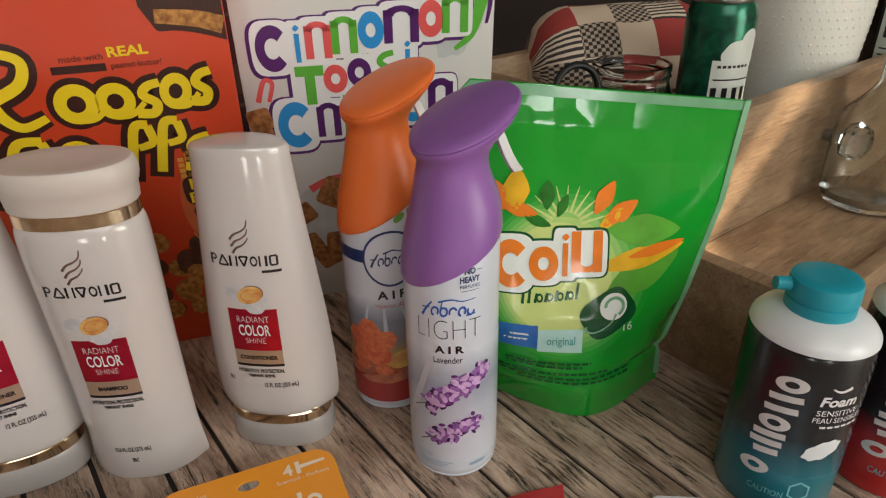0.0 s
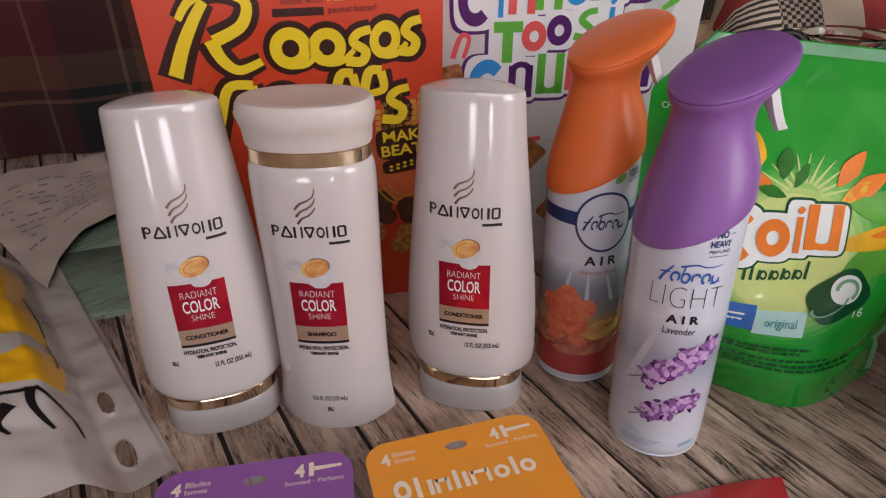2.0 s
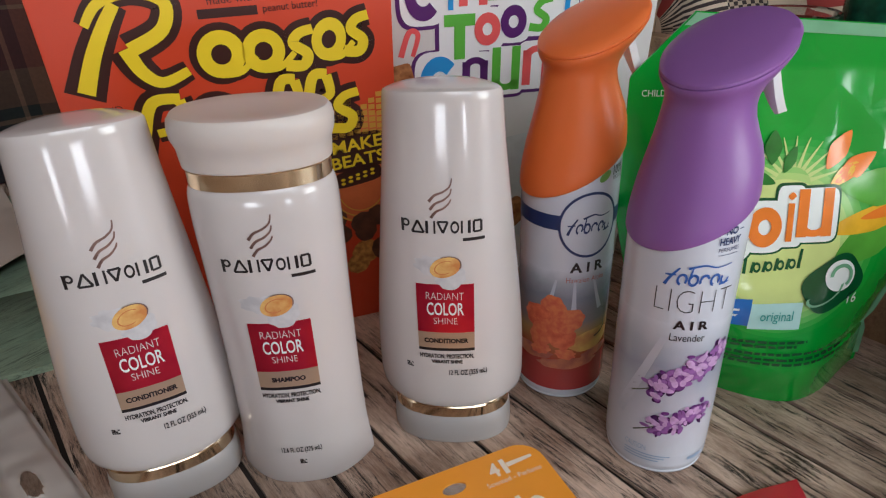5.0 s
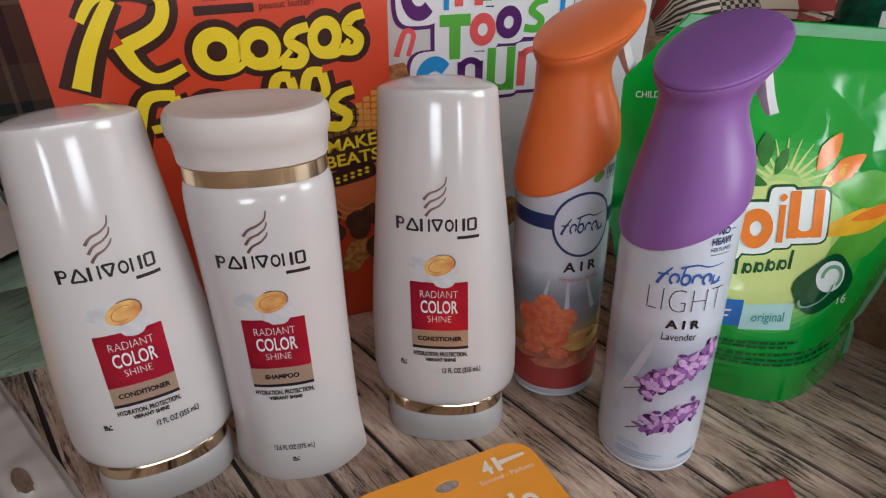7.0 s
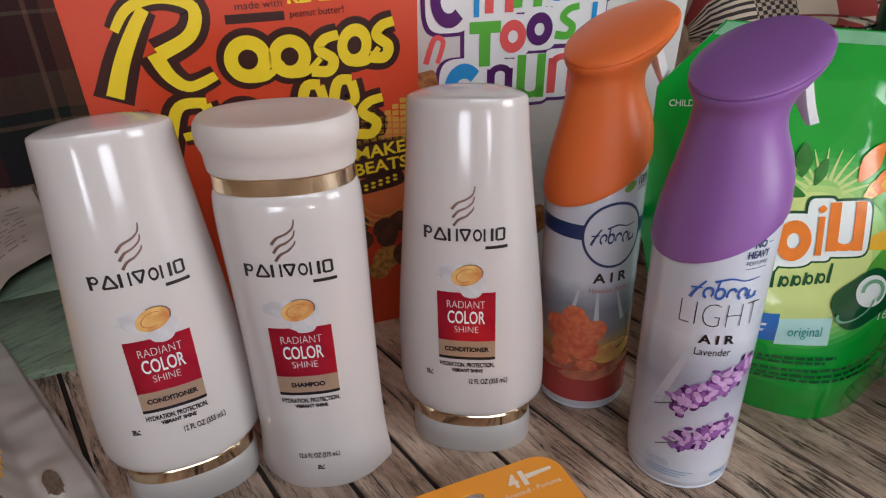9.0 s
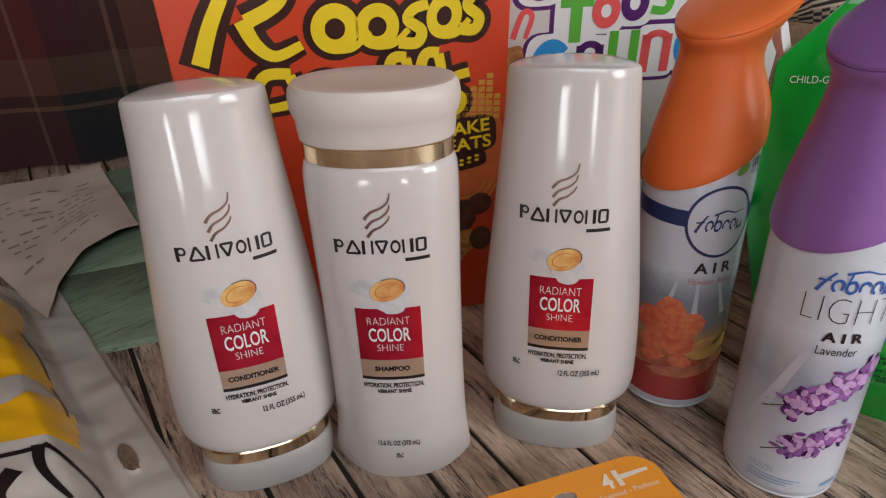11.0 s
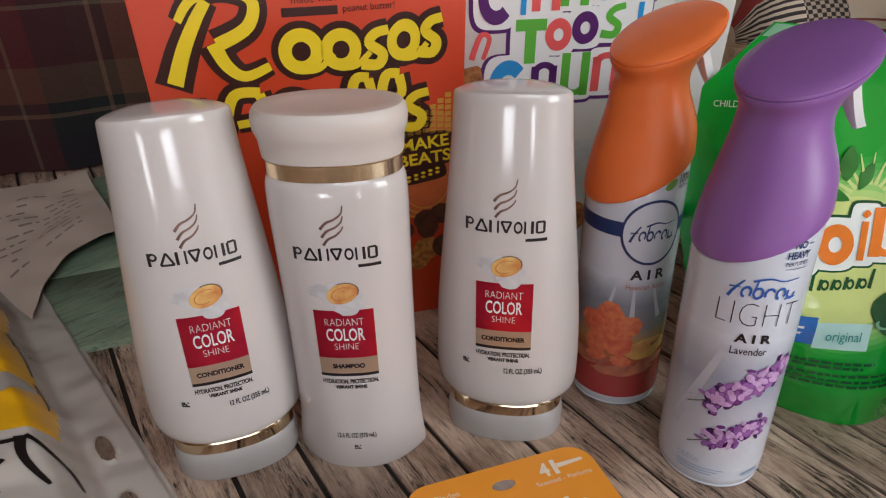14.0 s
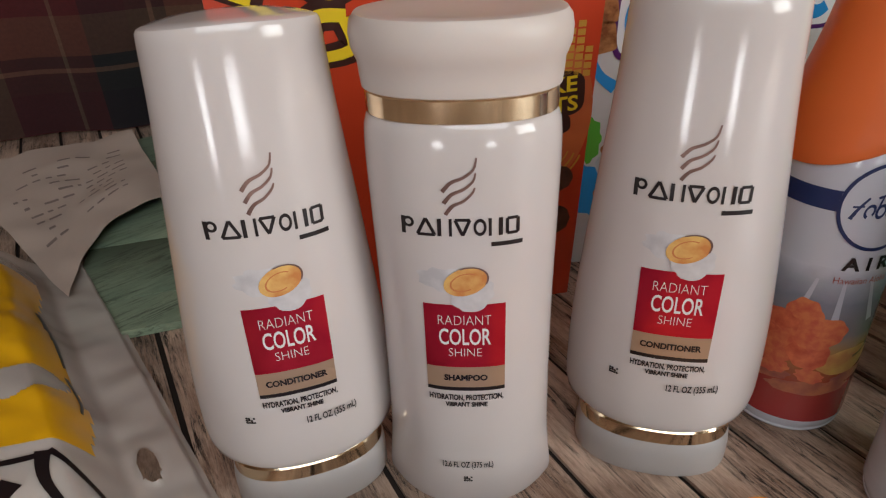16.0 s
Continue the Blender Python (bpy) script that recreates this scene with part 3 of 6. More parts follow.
def spray_can(m, plastic, label, yaw):
    e = thing("air_freshener_can", label, "spray can", group="air fresheners")
    prof = [(0.0, 0.0250), (0.0008, 0.0262), (0.0018, 0.0266), (0.0026, 0.0262), (0.0034, 0.0264), (0.0060, 0.0274), (0.0075, 0.0275), (0.132, 0.0275)]
    lean = radians(27.5)
    tops = [oval(r / math.cos(lean), r, 2, z, tilt=lean) for z, r in ((0.1490, 0.0275), (0.1515, 0.0268), (0.1540, 0.0240))]
    can = part("can_body", rings_mesh([oval(r, r, 2, z) for z, r in prof] + tops), can_white, e)
    can.rotation_euler = (0, 0, radians(yaw - 20))
    rows = [(0.0, 0.1500, 0.0277, 0.0277, 25), (0.0, 0.1503, 0.0287, 0.0287, 25), (0.0, 0.1512, 0.0290, 0.0290, 25), (0.0, 0.1560, 0.0287, 0.0287, 24), (0.0004, 0.1625, 0.0279, 0.0280, 22), (0.0010, 0.1690, 0.0265, 0.0268, 20), (0.0015, 0.1765, 0.0245, 0.0250, 18),
            (0.0014, 0.1840, 0.0221, 0.0226, 17), (0.0012, 0.1905, 0.0201, 0.0206, 16), (0.0014, 0.1960, 0.0191, 0.0196, 15), (0.0026, 0.2008, 0.0194, 0.0197, 15), (0.0050, 0.2057, 0.0222, 0.0212, 16), (0.0078, 0.2100, 0.0270, 0.0236, 17),
            (0.0098, 0.2134, 0.0305, 0.0254, 18), (0.0106, 0.2160, 0.0322, 0.0264, 18), (0.0107, 0.2171, 0.0322, 0.0264, 18), (0.0107, 0.2173, 0.0315, 0.0258, 18), (0.0107, 0.2177, 0.0322, 0.0264, 18), (0.0108, 0.2190, 0.0323, 0.0265, 18), (0.0108, 0.2202, 0.0310, 0.0253, 18), (0.0108, 0.2213, 0.0252, 0.0205, 18), (0.0106, 0.2221, 0.0150, 0.0118, 18), (0.0106, 0.2224, 0.006, 0.0045, 18)]
    rows = [(cx, z, a / math.cos(radians(t)) if a > 0.0 and z < 0.2 else a, b, t) for cx, z, a, b, t in rows]
    rings = []
    for cx, z, a, b, t in rows:
        t += 3.5 * max(0.0, min(1.0, (z - 0.196) / 0.015))
        z += 0.0036 * max(0.0, min(1.0, (z - 0.180) / 0.030))
        twist = Matrix.Rotation(radians(-20 * max(0.0, min(1.0, (0.192 - z) / 0.025))), 3, "Z")
        rings.append([tuple(twist @ Vector(c)) for c in oval(a, b, 2.05, z, cx=cx, tilt=radians(t * (1.1 if z < 0.165 else 1.0)))])
    head = part("trigger_head", rings_mesh(rings), plastic, e, "moulded plastic spray head with slanted oval top")
    head.rotation_euler = (0, 0, radians(yaw))
    bm = bmesh.new()
    pts = [(0.022, 0.2140, 0.0056), (0.0245, 0.208, 0.0054), (0.0265, 0.203, 0.0048), (0.0288, 0.198, 0.0040), (0.0318, 0.1925, 0.0030), (0.0345, 0.1890, 0.0014)]
    rings = []
    for x, z, w in pts:
        rings.append([(x - 0.0022, -w, z), (x + 0.0022, -w * 0.8, z + 0.0008), (x + 0.0028, 0, z + 0.001), (x + 0.0022, w * 0.8, z + 0.0008), (x - 0.0022, w, z), (x - 0.003, 0, z - 0.0006)])
    bm.free()
    lever = part("trigger", rings_mesh(rings), trigger_white, e, "milky white curved trigger")
    lever.location = (0.003, -0.001, 0.003)
    lever.rotation_euler = (0, 0, radians(yaw - 26))
    e.matrix_world = m
    return e


ORANGE_AT, PURPLE_AT = (-0.0370, 0.3940), (0.0085, 0.3310)
can_orange = spray_can(pose(*ORANGE_AT, 0, 0, 0, 0), orange_plastic, "orange-topped air freshener can with a hibiscus sunset picture", 38)
can_purple = spray_can(pose(*PURPLE_AT, 0, 0, 0, 0), purple_plastic, "purple-topped air freshener can with lavender sprigs", 38)


# ---- cereal boxes ----
def carton(name, label, m, w, h, d, mat):
    e = thing(name, label, "cereal box", group="cereal boxes")
    part("carton", box_mesh(0, 0, 0, w, d, h, 0.0012), mat, e)
    e.matrix_world = m
    return e


def on_front(off=0.0003):
    return lambda u, v: (u, -off, v)


peanut_box = carton("peanut_butter_cereal_box", "bright orange cereal carton with yellow lettering shapes", pose(-0.3220, 0.4155, 0.0, 7, 0, 19.5), 0.1872, 0.300, 0.045, carton_orange)
cinnamon_box = carton("cinnamon_cereal_box", "white cereal carton with rainbow lettering shapes", pose(-0.150, 0.5150, 0.0, 7, 0, 11), 0.190, 0.300, 0.050, carton_white)


# ---- detergent pouch ----
def pouch_right(v):
    keys = [(0.0, 0.1575), (0.155, 0.1560), (0.17, 0.1530), (0.19, 0.1575), (0.40, 0.1690), (0.70, 0.1815), (1.0, 0.1860)]
    for (v0, a), (v1, b) in zip(keys, keys[1:]):
        if v <= v1:
            return a + (b - a) * (v - v0) / (v1 - v0)
    return keys[-1][1]


def pouch_point(u, v, side):
    xl = 0.018 - 0.027 * min(1, v * 2.0)
    xr = pouch_right(v)
    if v > 0.86:
        xl += 0.030 * ((v - 0.86) / 0.14)
    x = xl + (xr - xl) * u
    z = (0.228 - 0.016 * u) * v
    k = min(1.0, v * 3.2)
    e = k * max(0.0, 1 - abs(2 * u - 1) ** 2.6) + (1 - k) * max(0.0, math.sin(math.pi * u ** 1.25)) ** 1.35
    keys = [(0.0, 0.034), (0.12, 0.038), (0.36, 0.032), (0.6, 0.018), (0.82, 0.005), (0.90, 0.001), (1.0, 0.0006)]
    for (v0, b0), (v1, b1) in zip(keys, keys[1:]):
        if v0 <= v <= v1:
            b = b0 + (b1 - b0) * (v - v0) / (v1 - v0)
    crease = 0.0015 * noise.noise((x * 30, z * 22, 3 + side)) + 0.0006 * (0.5 - abs(noise.noise((x * 60, z * 48, 9 + side))))
    bulge = b * e + crease * min(1, (1 - v) * 5) * e
    zz = z + 0.005 * (1 - v) ** 6 * abs(2 * u - 1) ** 2 * (1 if side > 0 else 0.8)
    return (x, 0.394 - side * (bulge + 0.0006), zz)


pouch = thing("detergent_pouch", "glossy green stand-up detergent pouch with creases", "pouch")
bm = bmesh.new()
NU, NV = 72, 96
fronts = [[bm.verts.new(pouch_point(i / NU, j / NV, 1)) for i in range(NU + 1)] for j in range(NV + 1)]
backs = [[bm.verts.new(pouch_point(i / NU, j / NV, -1)) for i in range(NU + 1)] for j in range(NV + 1)]
for rows, flip in ((fronts, False), (backs, True)):
    for j in range(NV):
        for i in range(NU):
            q = (rows[j][i], rows[j][i + 1], rows[j + 1][i + 1], rows[j + 1][i])
            bm.faces.new(q[::-1] if flip else q)
rim = [r[0] for r in fronts], [r[-1] for r in fronts], fronts[0], fronts[-1]
rimb = [r[0] for r in backs], [r[-1] for r in backs], backs[0], backs[-1]
for a, b in zip(rim, rimb):
    for i in range(len(a) - 1):
        bm.faces.new((a[i], a[i + 1], b[i + 1], b[i]))
part("film_bag", finish(bm), foil_green, pouch, angle=50)


# ---- shaving foam ----
foam_black = material("black_lacquered_tin", srgb(26, 26, 30), 0.25, vary=0.1, scale=20, coat=0.3)
teal_plastic = material("teal_plastic", srgb(20, 150, 170), 0.35, vary=0.06, scale=30, bump=0.03, bump_scale=400)
teal_tin = material("teal_lacquered_tin", srgb(18, 110, 124), 0.28, vary=0.08, scale=30, coat=0.3)
red_tin = material("red_lacquered_tin", srgb(190, 36, 40), 0.28, vary=0.08, scale=30, coat=0.3)
foam_white = plain("white_shoulder_plastic", 222, 222, 224, 0.3, vary=0.03)
RF = 0.0325


def foam_can(m, tin, cap_mat, label):
    e = thing("shaving_foam_can", label, "spray can", group="shaving foams")
    part("base_band", rings_mesh([oval(r, r, 2, z) for z, r in ((0, 0.0300), (0.001, 0.0318), (0.003, 0.0325), (0.0335, 0.0325))]), tin, e)
    part("body", rings_mesh([oval(r, r, 2, z) for z, r in ((0.0336, 0.0325), (0.099, 0.0325), (0.109, 0.0321), (0.1145, 0.0314), (0.1165, 0.0302))]), foam_black, e)
    part("shoulder", rings_mesh([oval(r, r, 2, z) for z, r in ((0.1135, 0.0314), (0.1140, 0.0320), (0.1160, 0.0317), (0.1195, 0.0292), (0.1225, 0.0256), (0.1248, 0.0215), (0.1260, 0.0180), (0.1264, 0.0150))]), foam_white, e, "white plastic shoulder ring")
    cap = part("cap", rings_mesh([oval(r, r, 2, z) for z, r in ((0.1250, 0.0165), (0.1254, 0.0176), (0.1320, 0.0174), (0.1324, 0.0168), (0.1334, 0.0168), (0.1338, 0.0178), (0.1415, 0.0176), (0.1436, 0.0170), (0.1446, 0.0152), (0.1442, 0.0070))]), cap_mat, e, "plastic dispenser cap")
    nz = bmesh.new()
    bmesh.ops.create_cone(nz, segments=20, radius1=0.0040, radius2=0.0036, depth=0.010, cap_ends=True, matrix=Matrix.Translation((-0.0200, 0.002, 0.1392)) @ Matrix.Rotation(radians(-85), 4, "Y"))
    part("nozzle", finish(nz), cap_mat, cap)
    e.matrix_world = m
    return e


foam_teal = foam_can(pose(0.2040, 0.3040, 0, 0, 0, 0), teal_tin, teal_plastic, "black and teal shaving foam can with a teal cap")
red_plastic = plain("red_plastic", 196, 34, 40, 0.35, vary=0.06)
foam_red = foam_can(pose(0.2780, 0.3150, 0, 0, 0, 10), red_tin, red_plastic, "black and red shaving foam can beside the teal one")


# ---- tiered wooden crate ----
crate_wood = weathered_wood("worn_crate_wood", srgb(176, 146, 116), srgb(136, 107, 82), srgb(76, 54, 40), 0.0, 0.2, 0.5)
CR = pose(0, 0, 0, 0, 0, 38.5)
crate = thing("tiered_crate", "two-tier worn wooden display crate", "crate", CR)
E0 = 0.405


def board(name, x0, y0, z0, x1, y1, z1):
    return part(name, box_mesh(x0, y0, z0, x1, y1, z1, 0.0018), crate_wood, crate)


# along x runs the long side, y points away from the table's front
board("end_board", E0, 0.128, 0.0, E0 + 0.014, 0.2345, 0.092)
board("front_board", E0 + 0.0145, 0.128, 0.0, E0 + 0.75, 0.140, 0.090)
board("tray_floor", E0 + 0.0145, 0.1405, 0.072, E0 + 0.75, 0.2345, 0.080)
board("riser_board", E0 + 0.002, 0.235, 0.0, E0 + 0.75, 0.249, 0.182)
board("end_board", E0, 0.2495, 0.0, E0 + 0.016, 0.470, 0.180)
board("upper_floor", E0 + 0.0165, 0.2495, 0.094, E0 + 0.75, 0.4700, 0.104)
board("back_board", E0, 0.4705, 0.0, E0 + 0.75, 0.484, 0.186)


# ---- print on the air fresheners ----
def banded_print(name, stops, rough=0.24, streak=0.25):
    """Print whose colour changes with height, in metres above the foot, softly broken up."""
    m = bpy.data.materials.new(name)
    m.use_nodes = True
    nt = m.node_tree
    b = nt.nodes["Principled BSDF"]
    b.inputs["Roughness"].default_value = rough
    b.inputs["Coat Weight"].default_value = 0.3
    tc = nt.nodes.new("ShaderNodeTexCoord")
    sep = nt.nodes.new("ShaderNodeSeparateXYZ")
    nt.links.new(tc.outputs["Object"], sep.inputs[0])
    n = nt.nodes.new("ShaderNodeTexNoise")
    n.inputs["Scale"].default_value = 55
    n.inputs["Detail"].default_value = 5
    nt.links.new(tc.outputs["Object"], n.inputs["Vector"])
    add = nt.nodes.new("ShaderNodeMath")
    add.operation = "MULTIPLY_ADD"
    add.inputs[1].default_value = streak * 0.1
    nt.links.new(n.outputs[0], add.inputs[0])
    nt.links.new(sep.outputs[2], add.inputs[2])
    mr = nt.nodes.new("ShaderNodeMapRange")
    mr.inputs["From Min"].default_value, mr.inputs["From Max"].default_value = stops[0][0] + streak * 0.05, stops[-1][0] + streak * 0.05
    nt.links.new(add.outputs[0], mr.inputs[0])
    ramp = nt.nodes.new("ShaderNodeValToRGB")
    span = stops[-1][0] - stops[0][0]
    el = ramp.color_ramp.elements
    for k, (z, c) in enumerate(stops):
        e = el[0] if k == 0 else (el[len(el) - 1] if k == len(stops) - 1 else el.new((z - stops[0][0]) / span))
        e.color = c
    nt.links.new(mr.outputs[0], ramp.inputs[0])
    nt.links.new(ramp.outputs[0], b.inputs["Base Color"])
    return m


sunset_print = banded_print("sunset_print", [(0.004, srgb(168, 58, 60)), (0.028, srgb(168, 66, 60)), (0.038, srgb(172, 98, 70)), (0.050, srgb(184, 146, 98)), (0.060, srgb(140, 132, 134)), (0.076, srgb(132, 136, 148)), (0.086, srgb(170, 174, 186)), (0.094, srgb(208, 210, 220))], streak=0.12)
mist_print = banded_print("misty_lilac_print", [(0.014, srgb(208, 210, 220)), (0.030, srgb(204, 204, 214)), (0.056, srgb(182, 184, 196)), (0.072, srgb(156, 160, 176)), (0.084, srgb(176, 180, 192)), (0.100, srgb(208, 210, 220))], streak=0.12)
navy = plain("navy_print", 36, 52, 98, 0.3)
sky_blue = plain("mid_blue_print", 48, 92, 170, 0.3)
petal_orange = material("hibiscus_print", srgb(226, 122, 84), 0.28, vary=0.3, scale=190, colour2=srgb(196, 84, 60))
petal_red = material("hibiscus_red_print", srgb(204, 92, 70), 0.28, vary=0.3, scale=260, colour2=srgb(220, 128, 84))
leaf_green = material("leaf_print", srgb(122, 172, 84), 0.3, vary=0.2, scale=200)
pale_shaft = plain("pale_light_shaft_print", 190, 192, 204, 0.26)
lilacs = [material("lavender_print_%s" % w, srgb(*c), 0.28, vary=0.3, scale=300) for w, c in (("deep", (72, 32, 90)), ("mid", (116, 60, 134)), ("pale", (156, 102, 172)), ("light", (208, 168, 214)))]
stem_green = plain("stem_print", 92, 92, 76, 0.3)
brown_words = plain("rust_print", 170, 96, 84, 0.35)
DEG = math.radians(1) * R


def brush_word(bm, place, u, v, w, h):
    """A flowing brand shape: loops and a long roof stroke, no letters."""
    stroke_cells(bm, place, [(u - w * 0.50, v - h * 0.1), (u - w * 0.42, v + h * 0.25), (u - w * 0.30, v + h * 0.62)], 0.0016, 0.0008, 4)
    stroke_cells(bm, place, [(u - w * 0.50, v + h * 0.30), (u - w * 0.34, v + h * 0.34)], 0.0009, 0.0007, 3)
    for k, (lean, open_at, arc) in enumerate(((-14, 330, 300), (-10, 0, 360), (-14, 30, 200), (-14, 330, 300), (-10, 150, 220))):
        c = u - w * 0.25 + k * w * 0.165
        disc_cells(bm, place, c, v + h * 0.18, w * 0.078, h * 0.25, lean, inner=0.58, seg=18, start=open_at, sweep=arc)
    stroke_cells(bm, place, [(u - w * 0.15, v + h * 0.15), (u - w * 0.11, v + h * 0.64)], 0.0010, 0.0007, 4)
    stroke_cells(bm, place, [(u + w * 0.32, v - h * 0.04), (u + w * 0.50, v + h * 0.02)], 0.0010, 0.0006, 4)
    stroke_cells(bm, place, [(u - w * 0.18, v + h * 0.62), (u + w * 0.05, v + h * 0.76), (u + w * 0.25, v + h * 0.66), (u + w * 0.5, v + h * 0.72)], 0.0012, 0.0004, 5)


p0, p1, p2, p3 = (on_can(o) for o in (0.00015, 0.0003, 0.00045, 0.0006))
printed("sunset_sleeve", sunset_print, can_orange, lambda bm: grid_cells(bm, p0, -math.pi * R, 0.008, math.pi * R, 0.094, 0.0028), "sunset picture in red, yellow and grey")
turn_o = 16 * DEG
sun_glow = material("pale_yellow_glow_print", srgb(214, 176, 96), 0.28, vary=0.3, scale=90, colour2=srgb(190, 124, 76))
cloud_print = material("dusky_cloud_print", srgb(150, 78, 70), 0.28, vary=0.4, scale=120, colour2=srgb(196, 120, 86))
printed("evening_glow", sun_glow, can_orange, lambda bm: disc_cells(bm, on_can(0.0002), 30 * DEG, 0.0440, 0.0150, 0.0075, 4, seg=30, wobble=0.06), "pale yellow evening glow")
for cu, cv, ru, rv in ((-52, 0.034, 0.016, 0.0045), (0, 0.0285, 0.020, 0.0038), (40, 0.0345, 0.012, 0.0030)):
    printed("cloud_band", cloud_print, can_orange, lambda bm: disc_cells(bm, on_can(0.00027), cu * DEG, cv, ru, rv, 3, seg=30, wobble=0.12), "dusky red cloud band")
for cu in (-20, 2, 26):
    printed("light_shaft", pale_shaft, can_orange, lambda bm: stroke_cells(bm, on_can(0.00025), [(cu * DEG, 0.088), (cu * 1.25 * DEG, 0.076), (cu * 1.5 * DEG, 0.066)], 0.0012, 0.0034))
printed("navy_band", navy, can_orange, lambda bm: grid_cells(bm, p0, -120 * DEG, 0.1195, 130 * DEG, 0.1285))
printed("badge", can_white, can_orange, lambda bm: disc_cells(bm, p1, turn_o, 0.1225, 0.0180, 0.0198, seg=48))
printed("badge_ring", navy, can_orange, lambda bm: disc_cells(bm, p2, turn_o, 0.1225, 0.0180, 0.0198, inner=0.92, seg=64), "navy ring")
tagged(printed("brand_mark", navy, can_orange, lambda bm: brush_word(bm, p2, turn_o, 0.1185, 0.0255, 0.0135)), kind="stuff")
tagged(printed("black_lettering", ink_black, can_orange, lambda bm: (fit_text(bm, p2, "A I R", turn_o, 0.0935, 0.0205, 0.0062, bold=0.0002), fit_text(bm, p2, "100%", 52 * DEG, 0.1495, 0.0095, 0.0052, bold=0.0001), fit_text(bm, p2, "NATURAL", 52 * DEG, 0.1465, 0.0095, 0.0022))), kind="stuff")
tagged(printed("rust_lettering", brown_words, can_orange, lambda bm: fit_text(bm, p2, "Hawaiian Aloha", turn_o, 0.0868, 0.0235, 0.0032)), kind="stuff")
printed("leaf_mark", leaf_green, can_orange, lambda bm: disc_cells(bm, p2, 30 * DEG, 0.1500, 0.0042, 0.0024, 35))
for k in range(5):
    a = radians(90 + 72 * k)
    cu, cv = -22 * DEG + 0.0088 * math.cos(a), 0.0570 + 0.0092 * math.sin(a)
    printed("petal", petal_orange if k % 2 else petal_red, can_orange, lambda bm: disc_cells(bm, on_can(0.00035 + 0.00006 * k), cu, cv, 0.0108, 0.0082, math.degrees(a), seg=40, wobble=0.09))
    printed("petal_vein", petal_red, can_orange, lambda bm: stroke_cells(bm, on_can(0.00085), [(-22 * DEG + 0.003 * math.cos(a), 0.0570 + 0.003 * math.sin(a)), (-22 * DEG + 0.0125 * math.cos(a + 0.1), 0.0570 + 0.0125 * math.sin(a + 0.1))], 0.0018, 0.0004, 4))
printed("flower_eye", petal_red, can_orange, lambda bm: disc_cells(bm, on_can(0.0008), -21 * DEG, 0.0565, 0.0026, 0.0026, wobble=0.2))
printed("flower_bud", petal_red, can_orange, lambda bm: (disc_cells(bm, p2, -36 * DEG, 0.0375, 0.0062, 0.0042, 20, wobble=0.2), disc_cells(bm, p2, -4 * DEG, 0.0360, 0.0070, 0.0036, -12, wobble=0.2)))


def palm(bm):
    stroke_cells(bm, p2, [(34 * DEG, 0.046), (44 * DEG, 0.0475), (52 * DEG, 0.051)], 0.0011, 0.0008, 4)
    stroke_cells(bm, p2, [(50 * DEG, 0.051), (50 * DEG, 0.058), (52 * DEG, 0.064)], 0.0007, 0.0006, 4)
    for a in range(0, 360, 60):
        stroke_cells(bm, p2, [(52 * DEG, 0.064), (52 * DEG + 0.004 * math.cos(radians(a)), 0.0645 + 0.003 * math.sin(radians(a)))], 0.0010, 0.0003, 3)


printed("palm_tree", ink_black, can_orange, palm, "small black palm silhouette")

turn_p = -3 * DEG
printed("misty_sleeve", mist_print, can_purple, lambda bm: grid_cells(bm, p0, -math.pi * R, 0.014, math.pi * R, 0.100, 0.0028), "misty lilac-grey background")
printed("light_shaft", pale_shaft, can_purple, lambda bm: stroke_cells(bm, p1, [(-66 * DEG, 0.036), (-44 * DEG, 0.066), (-26 * DEG, 0.092)], 0.0060, 0.0030))
tagged(printed("brand_mark", sky_blue, can_purple, lambda bm: brush_word(bm, p2, turn_p, 0.1225, 0.0300, 0.0135)), kind="stuff")
tagged(printed("thin_lettering", ink_black, can_purple, lambda bm: (fit_text(bm, p2, "LIGHT", turn_p, 0.1065, 0.0365, 0.0128, bold=-0.00042), fit_text(bm, p2, "A I R", turn_p, 0.0975, 0.0165, 0.0048, bold=0.00018), fit_text(bm, p2, "Lavender", turn_p - 0.0008, 0.0905, 0.0165, 0.0042))), kind="stuff")


def promise(bm):
    u = 22 * DEG
    fit_text(bm, p2, "NO", u, 0.1475, 0.0062, 0.0036, bold=0.0001)
    fit_text(bm, p2, "HEAVY", u, 0.1425, 0.0112, 0.0036, bold=0.0001)
    fit_text(bm, p2, "PERFUMES", u, 0.1390, 0.0112, 0.0020)
    for s in (-1, 1):
        grid_cells(bm, p2, u + s * 0.0056 - 0.0014, 0.1490, u + s * 0.0056 + 0.0014, 0.1494)
    grid_cells(bm, p2, u - 0.0054, 0.1372, u + 0.0054, 0.1375)


tagged(printed("promise_lettering", navy, can_purple, promise), kind="stuff")
tagged(printed("caution_lettering", plain("pale_blue_print", 150, 170, 196, 0.35), can_purple, lambda bm: (fit_text(bm, p2, "CAUTION:", -40 * DEG, 0.0165, 0.0120, 0.0034), [grid_cells(bm, p2, -52 * DEG, 0.0135 - 0.0018 * k, (-18 - 6 * k) * DEG + 0.008, 0.0142 - 0.0018 * k) for k in range(3)], grid_cells(bm, p2, 20 * DEG, 0.010, 44 * DEG, 0.0122))), kind="stuff")
rng = random.Random(4)


